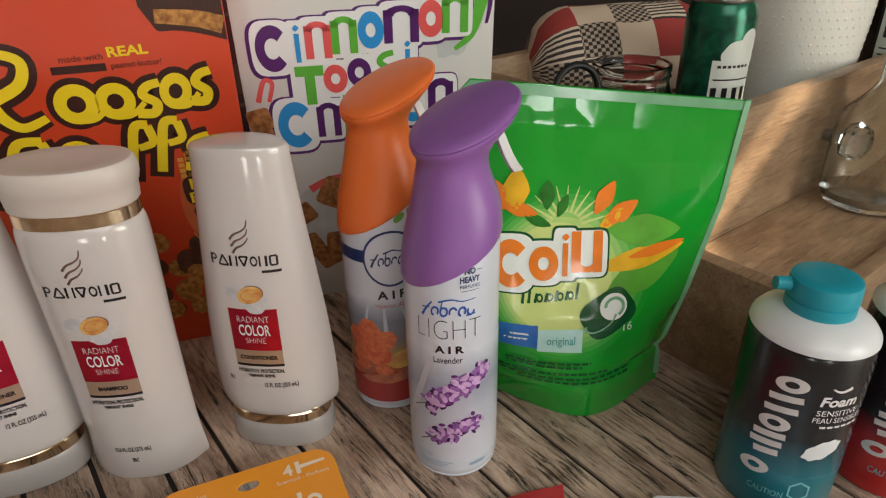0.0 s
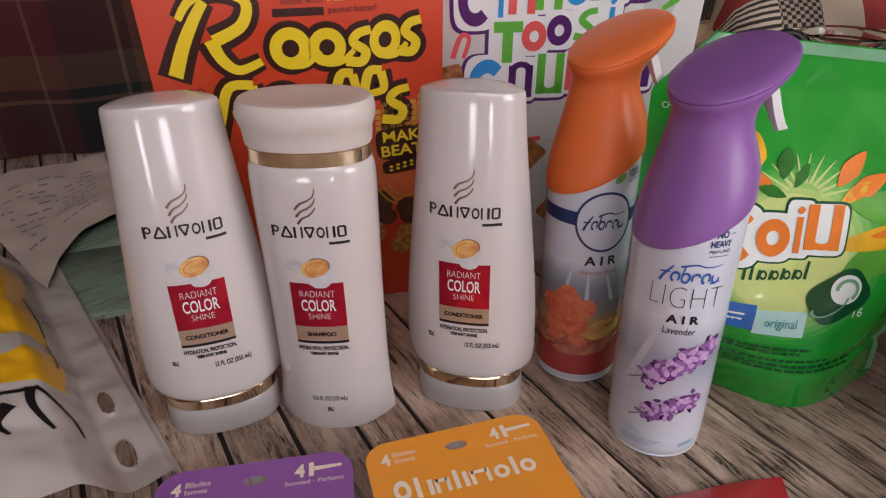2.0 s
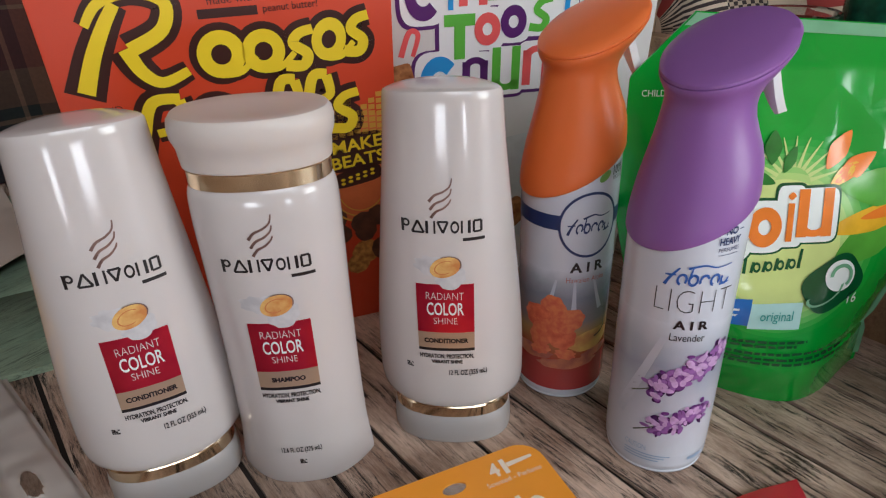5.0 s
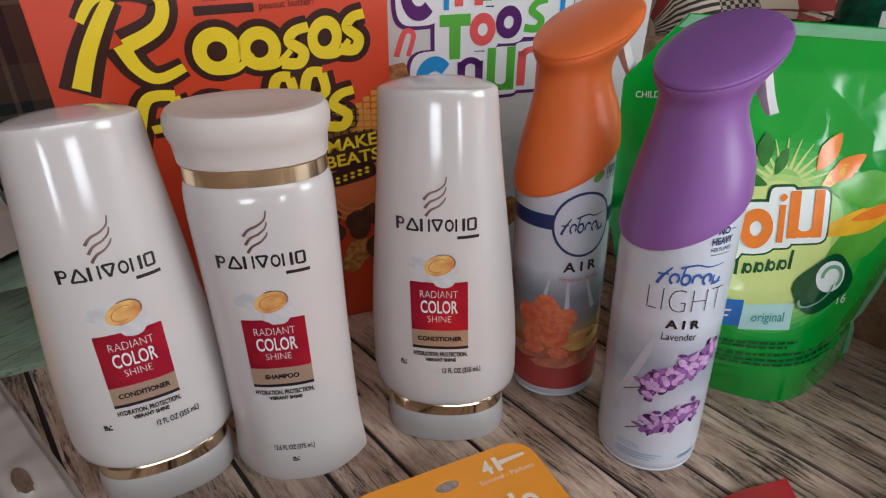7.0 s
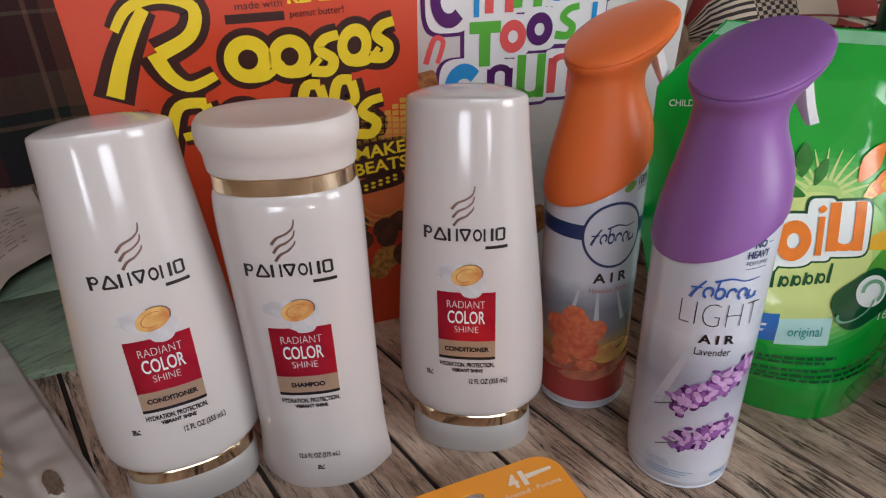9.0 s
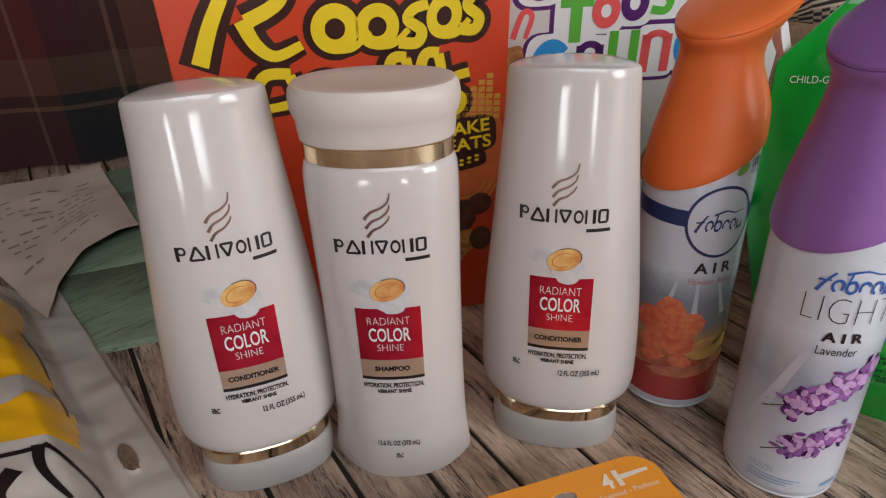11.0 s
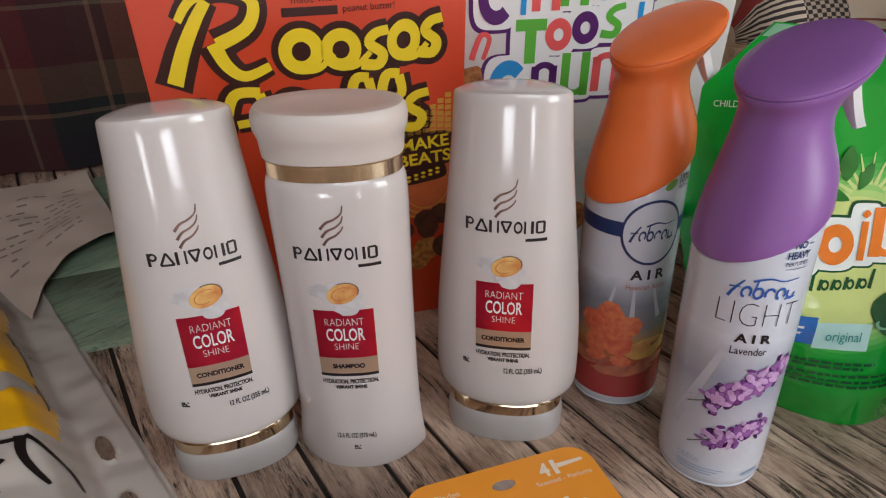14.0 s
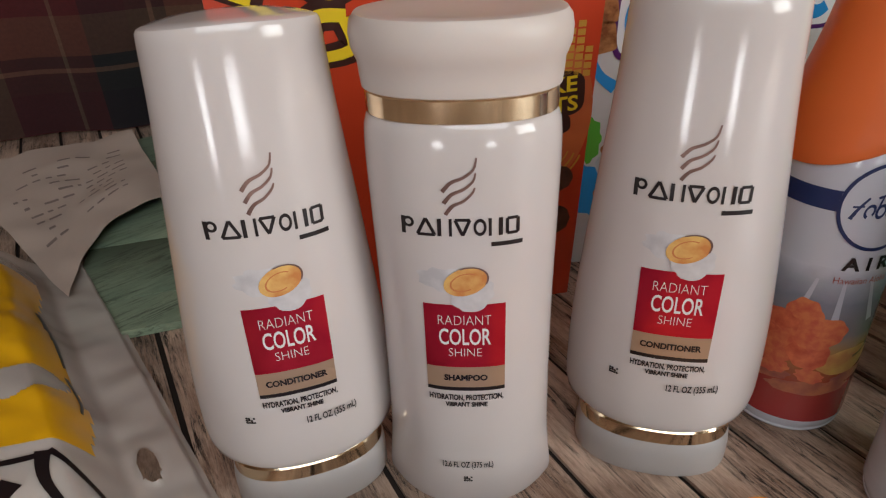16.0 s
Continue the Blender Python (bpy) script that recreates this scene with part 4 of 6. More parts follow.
def sprig(a0, z0, a1, z1, n, size):
    printed("stem", stem_green, can_purple, lambda bm: stroke_cells(bm, p1, [(a0 * DEG - 0.010, z0 - 0.006), (a0 * DEG, z0), ((a0 + a1) / 2 * DEG, (z0 + z1) / 2), (a1 * DEG, z1)], 0.0008, 0.0005))
    for tone in range(4):
        def draw(bm):
            for k in range(n if tone < 3 else n // 2):
                t = rng.random()
                u = (a0 + (a1 - a0) * t) * DEG + rng.gauss(0, size * 0.55)
                v = z0 + (z1 - z0) * t + rng.gauss(0, size * (0.95 - 0.35 * t))
                disc_cells(bm, on_can(0.0004 + 0.00012 * tone + 0.00002 * (k % 5)), u, v, size * rng.uniform(0.35, 0.75), size * rng.uniform(0.22, 0.42), rng.uniform(0, 180), seg=10, wobble=0.15)
        tagged(printed("blossom", lilacs[tone], can_purple, draw, "purple lavender blossoms"), kind="stuff")


sprig(-32, 0.0590, 42, 0.0830, 58, 0.0046)
sprig(-24, 0.0340, 30, 0.0460, 50, 0.0040)


# ---- print on the cereal boxes ----
cereal_yellow = material("yellow_print", srgb(240, 206, 40), 0.38, vary=0.05, scale=60)
cereal_brown = material("dark_brown_print", srgb(62, 30, 26), 0.4, vary=0.2, scale=60)
cup_brown = material("chocolate_print", srgb(70, 38, 28), 0.4, vary=0.35, scale=180, stretch=(6, 1, 1))
filling_tan = material("peanut_filling_print", srgb(200, 140, 72), 0.4, vary=0.4, scale=240, colour2=srgb(140, 84, 40))
f0, f1, f2, f3 = ((lambda u, v, o=o: (u - 0.0106, -o, v)) for o in (0.0003, 0.0005, 0.0007, 0.0009))


def wave_glyph(place, u, v, w, h, thick):
    return lambda bm: stroke_cells(bm, place, [(u + w * 0.45, v + h * 0.42), (u, v + h * 0.34), (u - w * 0.2, v + h * 0.12), (u + w * 0.22, v - h * 0.14), (u + w * 0.05, v - h * 0.40), (u - w * 0.5, v - h * 0.36)], thick * 0.9, thick * 1.1)


# yellow shapes over a brown shadow, two rows
row = [("tall", 0.052, 0.2215, 0.052, 0.050), ("ring", 0.0985, 0.2115, 0.026, 0.027), ("ring", 0.1215, 0.2110, 0.024, 0.025), ("wave", 0.1420, 0.2105, 0.018, 0.025), ("ring", 0.1590, 0.2140, 0.020, 0.025), ("wave", 0.1755, 0.2155, 0.016, 0.025),
       ("leg", 0.0560, 0.1690, 0.040, 0.048), ("ring", 0.0900, 0.1740, 0.026, 0.026), ("leg", 0.1280, 0.1760, 0.022, 0.040), ("leg", 0.1470, 0.1770, 0.022, 0.040), ("wave", 0.1650, 0.1690, 0.020, 0.028)]


def raised(place, k):
    def lifted(a, b):
        x, y, z = place(a, b)
        return (x, y - 0.00012 * k, z)
    return lifted


def cereal_shape(bm, place, kind, u, v, w, h, grow):
    t = 0.0062 + grow * 2
    if kind == "ring":
        disc_cells(bm, place, u, v, w / 2 + grow, h / 2 + grow, -14, inner=0 if grow else 0.42, seg=30)
        stroke_cells(bm, raised(place, 1), [(u - w * 0.05, v - h * 0.42), (u + w * 0.35, v - h * 0.40), (u + w * 0.72, v - h * 0.10)], t * 0.7, t * 0.55)
    elif kind == "wave":
        wave_glyph(place, u, v, w, h, t)(bm)
    elif kind == "tall":
        stroke_cells(bm, place, [(u - w * 0.50 - grow * 0.3, v - h * 0.48 - grow * 0.5), (u - w * 0.34, v - h * 0.10), (u - w * 0.16, v + h * 0.22), (u - w * 0.02, v + h * 0.42)], t * 1.45, t * 0.9)
        stroke_cells(bm, raised(place, 1), [(u - w * 0.34, v + h * 0.22), (u - w * 0.16, v + h * 0.44), (u + w * 0.16, v + h * 0.52), (u + w * 0.44, v + h * 0.40), (u + w * 0.36, v + h * 0.12), (u + w * 0.02, v - h * 0.06)], t * 0.7, t * 1.25)
        stroke_cells(bm, raised(place, 2), [(u - w * 0.02, v - h * 0.04), (u + w * 0.08, v - h * 0.30), (u + w * 0.26, v - h * 0.44), (u + w * 0.54, v - h * 0.34)], t * 1.35, t * 0.8)
    else:
        stroke_cells(bm, place, [(u - w * 0.36 - grow * 0.3, v - h * 0.50 - grow), (u - w * 0.18, v), (u + w * 0.02, v + h * 0.40), (u + w * 0.40, v + h * 0.42)], t * 1.1, t)
        stroke_cells(bm, raised(place, 1), [(u + w * 0.38, v + h * 0.40), (u + w * 0.44, v + h * 0.1), (u, v + h * 0.02)], t, t * 0.8)


def shadow(bm):
    for k, g in enumerate(row):
        cereal_shape(bm, lambda u, v, k=k: (u - 0.0106, -0.0003 - 0.00002 * k, v), *g, 0.0040)


printed("lettering_shadow", cereal_brown, peanut_box, shadow, "dark brown shadow behind yellow shapes")
for g in row:
    printed("letter_shape", cereal_yellow, peanut_box, lambda bm: cereal_shape(bm, lambda u, v: (u - 0.0106, -0.0012, v), *g, 0.0), "yellow rounded brand shape")
tagged(printed("small_lettering", cereal_brown, peanut_box, lambda bm: (fit_text(bm, f1, "made with", 0.1085, 0.2385, 0.0250, 0.0040, turn=1), grid_cells(bm, f1, 0.0900, 0.2312, 0.1215, 0.2362), fit_text(bm, f1, "peanut butter!", 0.1395, 0.2325, 0.0300, 0.0040, turn=1), fit_text(bm, f1, "SWEET AND", 0.0250, 0.1850, 0.0330, 0.0038))), kind="stuff")
tagged(printed("yellow_lettering", cereal_yellow, peanut_box, lambda bm: fit_text(bm, f1, "REAL", 0.1360, 0.2400, 0.0240, 0.0062, bold=0.0002, turn=1)), kind="stuff")


def cup(bm):
    n = 26
    for k in range(n):
        u0, u1 = 0.148 + 0.049 * k / n, 0.148 + 0.049 * (k + 1) / n
        foot = lambda u: 0.2530 - 0.010 * max(0.0, (u - 0.165) / 0.036) ** 1.5 + 0.016 * max(0.0, (0.156 - u) / 0.008)
        vs = [bm.verts.new(f1(u, v)) for u, v in ((u0, foot(u0)), (u1, foot(u1)), (u1, 0.2985), (u0, 0.2985))]
        bm.faces.new(vs)


printed("chocolate_cup", cup_brown, peanut_box, cup, "ribbed chocolate cup picture")
printed("cup_filling", filling_tan, peanut_box, lambda bm: stroke_cells(bm, f2, [(0.156, 0.2625), (0.168, 0.2612), (0.182, 0.2590), (0.196, 0.2545)], 0.0085, 0.0115), "tan crumbly filling")
gold_line = plain("gold_line_print", 206, 150, 60, 0.4)
glow_orange = material("tan_glow_print", srgb(214, 110, 62), 0.4, vary=0.2, scale=40, colour2=srgb(196, 96, 56))
printed("burst_panel", glow_orange, peanut_box, lambda bm: disc_cells(bm, f0, 0.172, 0.128, 0.026, 0.042, 0, seg=40), "tan glowing burst")


def bars(bm):
    for k in range(9):
        for j in range(4 + (k * 5) % 4):
            grid_cells(bm, f1, 0.150 + 0.0050 * k, 0.152 + 0.0042 * j - 0.0006 * abs(k - 4), 0.1540 + 0.0050 * k, 0.1552 + 0.0042 * j - 0.0006 * abs(k - 4))
    for rr in (0.016, 0.020, 0.024):
        disc_cells(bm, f1, 0.172, 0.112, rr, rr * 1.1, 0, inner=0.95, seg=40, start=200, sweep=140)


tagged(printed("sound_meter", gold_line, peanut_box, bars, "rows of small gold bars"), kind="stuff")
printed("game_pad", cereal_brown, peanut_box, lambda bm: (disc_cells(bm, f1, 0.171, 0.1395, 0.0215, 0.013, 4, power=4), disc_cells(bm, f1, 0.170, 0.1215, 0.0165, 0.006, 8, power=4)))
tagged(printed("game_lettering", cereal_yellow, peanut_box, lambda bm: (fit_text(bm, f2, "MAKE", 0.1715, 0.1410, 0.0330, 0.0085, bold=0.0002, turn=4), fit_text(bm, f2, "BEATS", 0.1715, 0.1300, 0.0360, 0.0085, bold=0.0002, turn=4), [disc_cells(bm, f2, 0.160 + 0.005 * k, 0.1205 + 0.0012 * k - 0.0030 * j, 0.0016, 0.0011, seg=10) for k in range(5) for j in range(2)])), kind="stuff")
puff_brown = material("cocoa_puff_print", srgb(96, 58, 42), 0.4, vary=0.5, scale=120)
rng = random.Random(11)
for k in range(26):
    u, v = rng.uniform(0.095, 0.186), rng.uniform(0.030, 0.108)
    if v < 0.118 - 0.4 * abs(u - 0.15):
        printed("cereal_puff", puff_brown if k % 3 else filling_tan, peanut_box, lambda bm: disc_cells(bm, lambda a, b: (a - 0.0106, -0.0004 - 0.00003 * k, b), u, v, rng.uniform(0.008, 0.0105), rng.uniform(0.008, 0.0105), seg=18, wobble=0.07))

f0, f1, f2, f3 = (on_front(o) for o in (0.0003, 0.0005, 0.0007, 0.0009))
ctc_cols = {"p": plain("plum_print", 88, 36, 104, 0.38), "b": plain("azure_print", 44, 146, 214, 0.38), "r": plain("coral_print", 232, 92, 92, 0.38), "g": plain("grass_green_print", 96, 178, 62, 0.38)}
glyphs = []
for k, (c, w) in enumerate(zip("pbrgbprg", (0.024, 0.009, 0.019, 0.019, 0.019, 0.026, 0.019, 0.020))):
    u = (0.0260, 0.0440, 0.0590, 0.0780, 0.0975, 0.1200, 0.1420, 0.1600)[k]
    glyphs.append((c, "open" if k == 0 else ("bar" if k == 1 else ("ring" if k in (4, 6) else "arch")), u, 0.2300 + (u - 0.026) * 0.135, w, 0.034 if k == 0 else 0.027))
for k, c in enumerate("grpgb"):
    u = (0.0500, 0.0690, 0.0870, 0.1060, 0.1240)[k]
    glyphs.append((c, ("tee", "ring", "ring", "wave", "bar")[k], u, 0.2010 + (u - 0.05) * 0.21, (0.021, 0.018, 0.018, 0.016, 0.009)[k], (0.030, 0.022, 0.022, 0.023, 0.028)[k]))
for k, c in enumerate("bpgrbp"):
    u = (0.0360, 0.0610, 0.0830, 0.1050, 0.1270, 0.1490)[k]
    glyphs.append((c, ("open", "arch", "cup", "arch", "open", "arch")[k], u, 0.1700 + (u - 0.036) * 0.11, (0.028, 0.018, 0.020, 0.020, 0.020, 0.020)[k], (0.038, 0.028, 0.028, 0.028, 0.028, 0.036)[k]))


def toon_glyph(bm, place, kind, u, v, w, h, grow):
    t = min(0.0078, w * 0.36) + 2 * grow
    if grow:
        disc_cells(bm, place, u, v, max(w / 2, t * 0.3) + grow, h / 2 + grow, power=3.6 if kind in ("ring", "open") else 6, seg=32)
    elif kind == "bar":
        grid_cells(bm, place, u - t * 0.55, v - h / 2, u + t * 0.55, v + h * 0.28, 0.01)
        disc_cells(bm, place, u, v + h * 0.42, t * 0.62, t * 0.55, 45, power=4, seg=12)
    elif kind == "ring":
        disc_cells(bm, place, u, v, w / 2, h / 2, inner=0.38, seg=26)
    elif kind == "open":
        disc_cells(bm, place, u, v, w / 2, h / 2, inner=0.45, seg=30, start=42, sweep=276)
    elif kind == "wave":
        wave_glyph(place, u, v, w, h, t * 0.85)(bm)
    elif kind == "tee":
        grid_cells(bm, place, u - w / 2, v + h * 0.24, u + w / 2, v + h / 2, 0.01)
        grid_cells(bm, place, u - t / 2, v - h / 2, u + t / 2, v + h * 0.24, 0.01)
    else:
        s = -1 if kind == "cup" else 1
        for side in (-1, 1):
            grid_cells(bm, place, u + side * (w / 2 - t * 0.42) - t * 0.42, v - h / 2, u + side * (w / 2 - t * 0.42) + t * 0.42, v + h / 2 - 0.003 * s, 0.01)
        disc_cells(bm, place, u, v + s * h * 0.22, w * 0.5, h * 0.28, inner=0.42, seg=20, start=0 if s > 0 else 180, sweep=180)


def ctc_back(grow, y0, du, dv):
    def draw(bm):
        for k, (c, kind, u, v, w, h) in enumerate(glyphs):
            toon_glyph(bm, lambda a, b, k=k: (a + du, -y0 - 0.000012 * k, b + dv), kind, u, v, w, h, grow)
    return draw


printed("lettering_shadow", ctc_cols["p"], cinnamon_box, ctc_back(0.0052, 0.0003, -0.0010, -0.0008), "plum shadow behind coloured shapes")
printed("lettering_halo", plain("white_halo_print", 236, 232, 232, 0.4), cinnamon_box, ctc_back(0.0034, 0.0007, 0.0, 0.0))
for c, kind, u, v, w, h in glyphs:
    printed("letter_shape", ctc_cols[c], cinnamon_box, lambda bm: toon_glyph(bm, lambda a, b: (a, -0.0012, b), kind, u, v, w, h, 0.0), "bright rounded brand shape")
cereal_tan = material("toasted_cereal_print", srgb(190, 130, 80), 0.4, vary=0.5, scale=200, stretch=(1, 5, 1), colour2=srgb(130, 76, 42))
milk_grey = material("milk_splash_print", srgb(206, 206, 204), 0.4, vary=0.15, scale=60)
printed("milk_splash", milk_grey, cinnamon_box, lambda bm: disc_cells(bm, f0, 0.165, 0.250, 0.019, 0.034, -20, wobble=0.15))
printed("milk_pool", milk_grey, cinnamon_box, lambda bm: disc_cells(bm, f0, 0.100, 0.080, 0.080, 0.045, 0, wobble=0.08))
printed("green_swirl", ctc_cols["g"], cinnamon_box, lambda bm: stroke_cells(bm, f1, [(0.160, 0.222), (0.172, 0.232), (0.178, 0.250), (0.183, 0.275)], 0.003, 0.012))
printed("plum_swirl", ctc_cols["p"], cinnamon_box, lambda bm: stroke_cells(bm, f1, [(0.184, 0.240), (0.1865, 0.256), (0.184, 0.272)], 0.002, 0.005))
printed("coral_swirl", ctc_cols["r"], cinnamon_box, lambda bm: stroke_cells(bm, f1, [(0.040, 0.112), (0.056, 0.120), (0.080, 0.124)], 0.007, 0.004))
printed("coral_swirl", ctc_cols["r"], cinnamon_box, lambda bm: stroke_cells(bm, f1, [(0.010, 0.190), (0.016, 0.206), (0.022, 0.204), (0.018, 0.190)], 0.004, 0.003))
printed("azure_swirl", ctc_cols["b"], cinnamon_box, lambda bm: stroke_cells(bm, f1, [(0.006, 0.150), (0.012, 0.138), (0.022, 0.130)], 0.003, 0.008))
printed("azure_swirl", ctc_cols["b"], cinnamon_box, lambda bm: disc_cells(bm, f1, 0.012, 0.060, 0.010, 0.020, 20, wobble=0.2))
printed("leaf_swirl", ctc_cols["g"], cinnamon_box, lambda bm: disc_cells(bm, f1, 0.060, 0.104, 0.016, 0.004, 15))
printed("leaf_swirl", ctc_cols["g"], cinnamon_box, lambda bm: disc_cells(bm, f1, 0.010, 0.096, 0.008, 0.014, 0, wobble=0.2))
rng = random.Random(5)
for k in range(16):
    u, v, a, s = rng.uniform(0.03, 0.17), rng.uniform(0.04, 0.112), rng.uniform(0, 90), rng.uniform(0.010, 0.014)
    printed("cereal_square", cereal_tan, cinnamon_box, lambda bm: disc_cells(bm, lambda p, q: (p, -0.0008 - 0.00003 * k, q), u, v, s, s * 0.85, a, power=6, seg=20))
for u, v in ((0.009, 0.176), (0.010, 0.160)):
    printed("cereal_square", cereal_tan, cinnamon_box, lambda bm: disc_cells(bm, f2, u, v, 0.009, 0.009, 12, power=6, seg=20))


# ---- print on the pouch ----
def on_pouch(off=0.0004):
    def place(x, z):
        u = v = 0.5
        for _ in range(6):
            v = min(1.0, max(0.0, z / (0.228 - 0.016 * u)))
            xl = 0.018 - 0.027 * min(1, v * 2.0) + (0.030 * ((v - 0.86) / 0.14) if v > 0.86 else 0)
            u = min(1.0, max(0.0, (x - xl) / (pouch_right(v) - xl)))
        p = pouch_point(u, v, 1)
        return (p[0], p[1] - off, p[2])
    return place


g1, g2, g3, g4, g5 = (on_pouch(o) for o in (0.0004, 0.0008, 0.0012, 0.0017, 0.0023))


def film(name, *rgb, **k):
    return plain(name, *rgb, rough=0.2, coat=0.5, bump=0.25, bump_scale=30, **k)


lime_film = film("lime_film_print", 104, 188, 66, vary=0.35, scale=26)
cream_film = film("cream_film_print", 206, 224, 140, vary=0.12, scale=50)
yellow_film = film("yellow_film_print", 246, 190, 48, vary=0.25, scale=60)
orange_film = film("orange_film_print", 244, 132, 44, vary=0.15, scale=60)
white_film = film("white_film_print", 234, 238, 234)
deep_green_film = film("deep_green_film_print", 16, 84, 44, vary=0.2, scale=60)
leaf_film = film("leaf_green_film_print", 44, 124, 44, vary=0.3, scale=90)
blue_film = film("blue_film_print", 44, 116, 196, vary=0.2, scale=60)
mint_film = film("mint_film_print", 186, 226, 220, vary=0.1, scale=60)
seal_film = film("pale_seal_film", 124, 180, 140, vary=0.15, scale=80)
for k in range(7):
    q = k / 6
    tone = film("burst_film_print", round(34 + 176 * q), round(164 + 60 * q), round(54 + 84 * q), vary=0.08, scale=50)
    printed("glow", tone, pouch, lambda bm: disc_cells(bm, on_pouch(0.0003 + 0.00009 * k), 0.082 - 0.006 * q, 0.106, 0.056 - 0.022 * q, 0.056 - 0.020 * q, 8, seg=56), "pale green glowing burst")
printed("lime_wave", lime_film, pouch, lambda bm: disc_cells(bm, on_pouch(0.0010), 0.131, 0.1075, 0.026, 0.0120, 26, seg=36, power=1.5), "lime printed wave")
printed("yellow_wave", yellow_film, pouch, lambda bm: disc_cells(bm, on_pouch(0.0011), 0.1290, 0.1180, 0.0290, 0.0072, 11, seg=36, power=1.45), "yellow printed wave")
printed("orange_wave", orange_film, pouch, lambda bm: disc_cells(bm, g3, 0.1390, 0.1222, 0.0190, 0.0038, 11, seg=30, power=1.45))
for u, v, w, h, a, mt in ((0.036, 0.160, 0.012, 0.0070, 120, orange_film), (0.049, 0.162, 0.0135, 0.0085, 85, yellow_film), (0.051, 0.150, 0.012, 0.0045, 165, orange_film), (0.104, 0.156, 0.0115, 0.0055, 58, orange_film), (0.1140, 0.1465, 0.0130, 0.0058, 35, orange_film), (0.1080, 0.1430, 0.0100, 0.0040, 40, yellow_film),
                          (0.0685, 0.1585, 0.0090, 0.0048, 88, leaf_film), (0.0780, 0.1520, 0.0075, 0.0032, 65, leaf_film), (0.0625, 0.1430, 0.0090, 0.0034, -20, leaf_film), (0.130, 0.1350, 0.024, 0.0105, -4, lime_film)):
    printed("leaf_print", mt, pouch, lambda bm: disc_cells(bm, g3, u, v, w, h, a, seg=20, power=1.35))
tagged(printed("ray_burst", cream_film, pouch, lambda bm: [stroke_cells(bm, g2, [(0.080 + 0.010 * math.cos(radians(a)), 0.138 + 0.010 * math.sin(radians(a))), (0.080 + 0.030 * math.cos(radians(a)), 0.138 + 0.026 * math.sin(radians(a)))], 0.0022, 0.0003, 5) for a in range(18, 170, 14)]), kind="stuff")
pouch_mark = [(kind, u, 0.1195 + (u - 0.07) * 0.17 + dv, w, h) for kind, u, w, h, dv in (("open", 0.0460, 0.024, 0.031, 0.001), ("ring", 0.0665, 0.0185, 0.022, -0.002), ("bar", 0.0800, 0.0085, 0.027, 0.001), ("cup", 0.0935, 0.0195, 0.023, -0.001))]


def pouch_mark_ground(off, grow):
    def draw(bm):
        for k, g in enumerate(pouch_mark):
            toon_glyph(bm, on_pouch(off + 0.00003 * k), *g, grow)
    return draw


printed("brand_shadow", deep_green_film, pouch, pouch_mark_ground(0.0012, 0.0046))
printed("brand_halo", white_film, pouch, pouch_mark_ground(0.0017, 0.0033), "white rim round the brand shapes")
for g in pouch_mark:
    printed("letter_shape", orange_film, pouch, lambda bm: toon_glyph(bm, g5, *g, 0.0), "orange rounded brand shape")


def script(bm):
    u = 0.0535
    for k, h in enumerate((0.012, 0.012, 0.006, 0.006, 0.007, 0.006, 0.011)):
        stroke_cells(bm, g3, [(u, 0.0905 + 0.0004 * k), (u + 0.0012, 0.0905 + h + 0.0004 * k)], 0.0019, 0.0015, 3)
        if k in (2, 3, 4, 5):
            disc_cells(bm, g3, u + 0.0030, 0.0935 + 0.0004 * k, 0.0022, 0.0030, inner=0.5, seg=14)
        u += 0.0040 if k < 2 else 0.0066


tagged(printed("script_mark", deep_green_film, pouch, script), kind="stuff")
printed("blue_box", blue_film, pouch, lambda bm: grid_cells(bm, g3, 0.0395, 0.0580, 0.0640, 0.0760))
printed("mint_box", mint_film, pouch, lambda bm: grid_cells(bm, g3, 0.0640, 0.0560, 0.0930, 0.0730))
tagged(printed("teal_lettering", film("teal_film_print", 40, 150, 140), pouch, lambda bm: fit_text(bm, g4, "original", 0.0790, 0.0620, 0.0185, 0.0060)), kind="stuff")
printed("detergent_pod", deep_green_film, pouch, lambda bm: disc_cells(bm, g4, 0.1090, 0.0830, 0.0175, 0.0140, 35, power=3.5, seg=36), "green detergent pod picture")
printed("pod_core", white_film, pouch, lambda bm: disc_cells(bm, g5, 0.1120, 0.0880, 0.0090, 0.0090, 20, seg=30))
printed("pod_swirl", seal_film, pouch, lambda bm: (disc_cells(bm, on_pouch(0.0028), 0.1125, 0.0880, 0.0070, 0.0070, inner=0.7, start=-60, sweep=240), disc_cells(bm, on_pouch(0.0028), 0.1040, 0.0790, 0.0120, 0.0060, 35, inner=0.85, start=150, sweep=190)))
tagged(printed("white_lettering", white_film, pouch, lambda bm: (fit_text(bm, g3, "16", 0.1230, 0.0690, 0.0060, 0.0062), fit_text(bm, g3, "CHILD-GUARD", 0.0120, 0.1860, 0.0290, 0.0034), [grid_cells(bm, g3, 0.042 + 0.004 * k, 0.064 + 0.004 * (k % 2), 0.058, 0.0655 + 0.004 * (k % 2)) for k in range(2)])), kind="stuff")


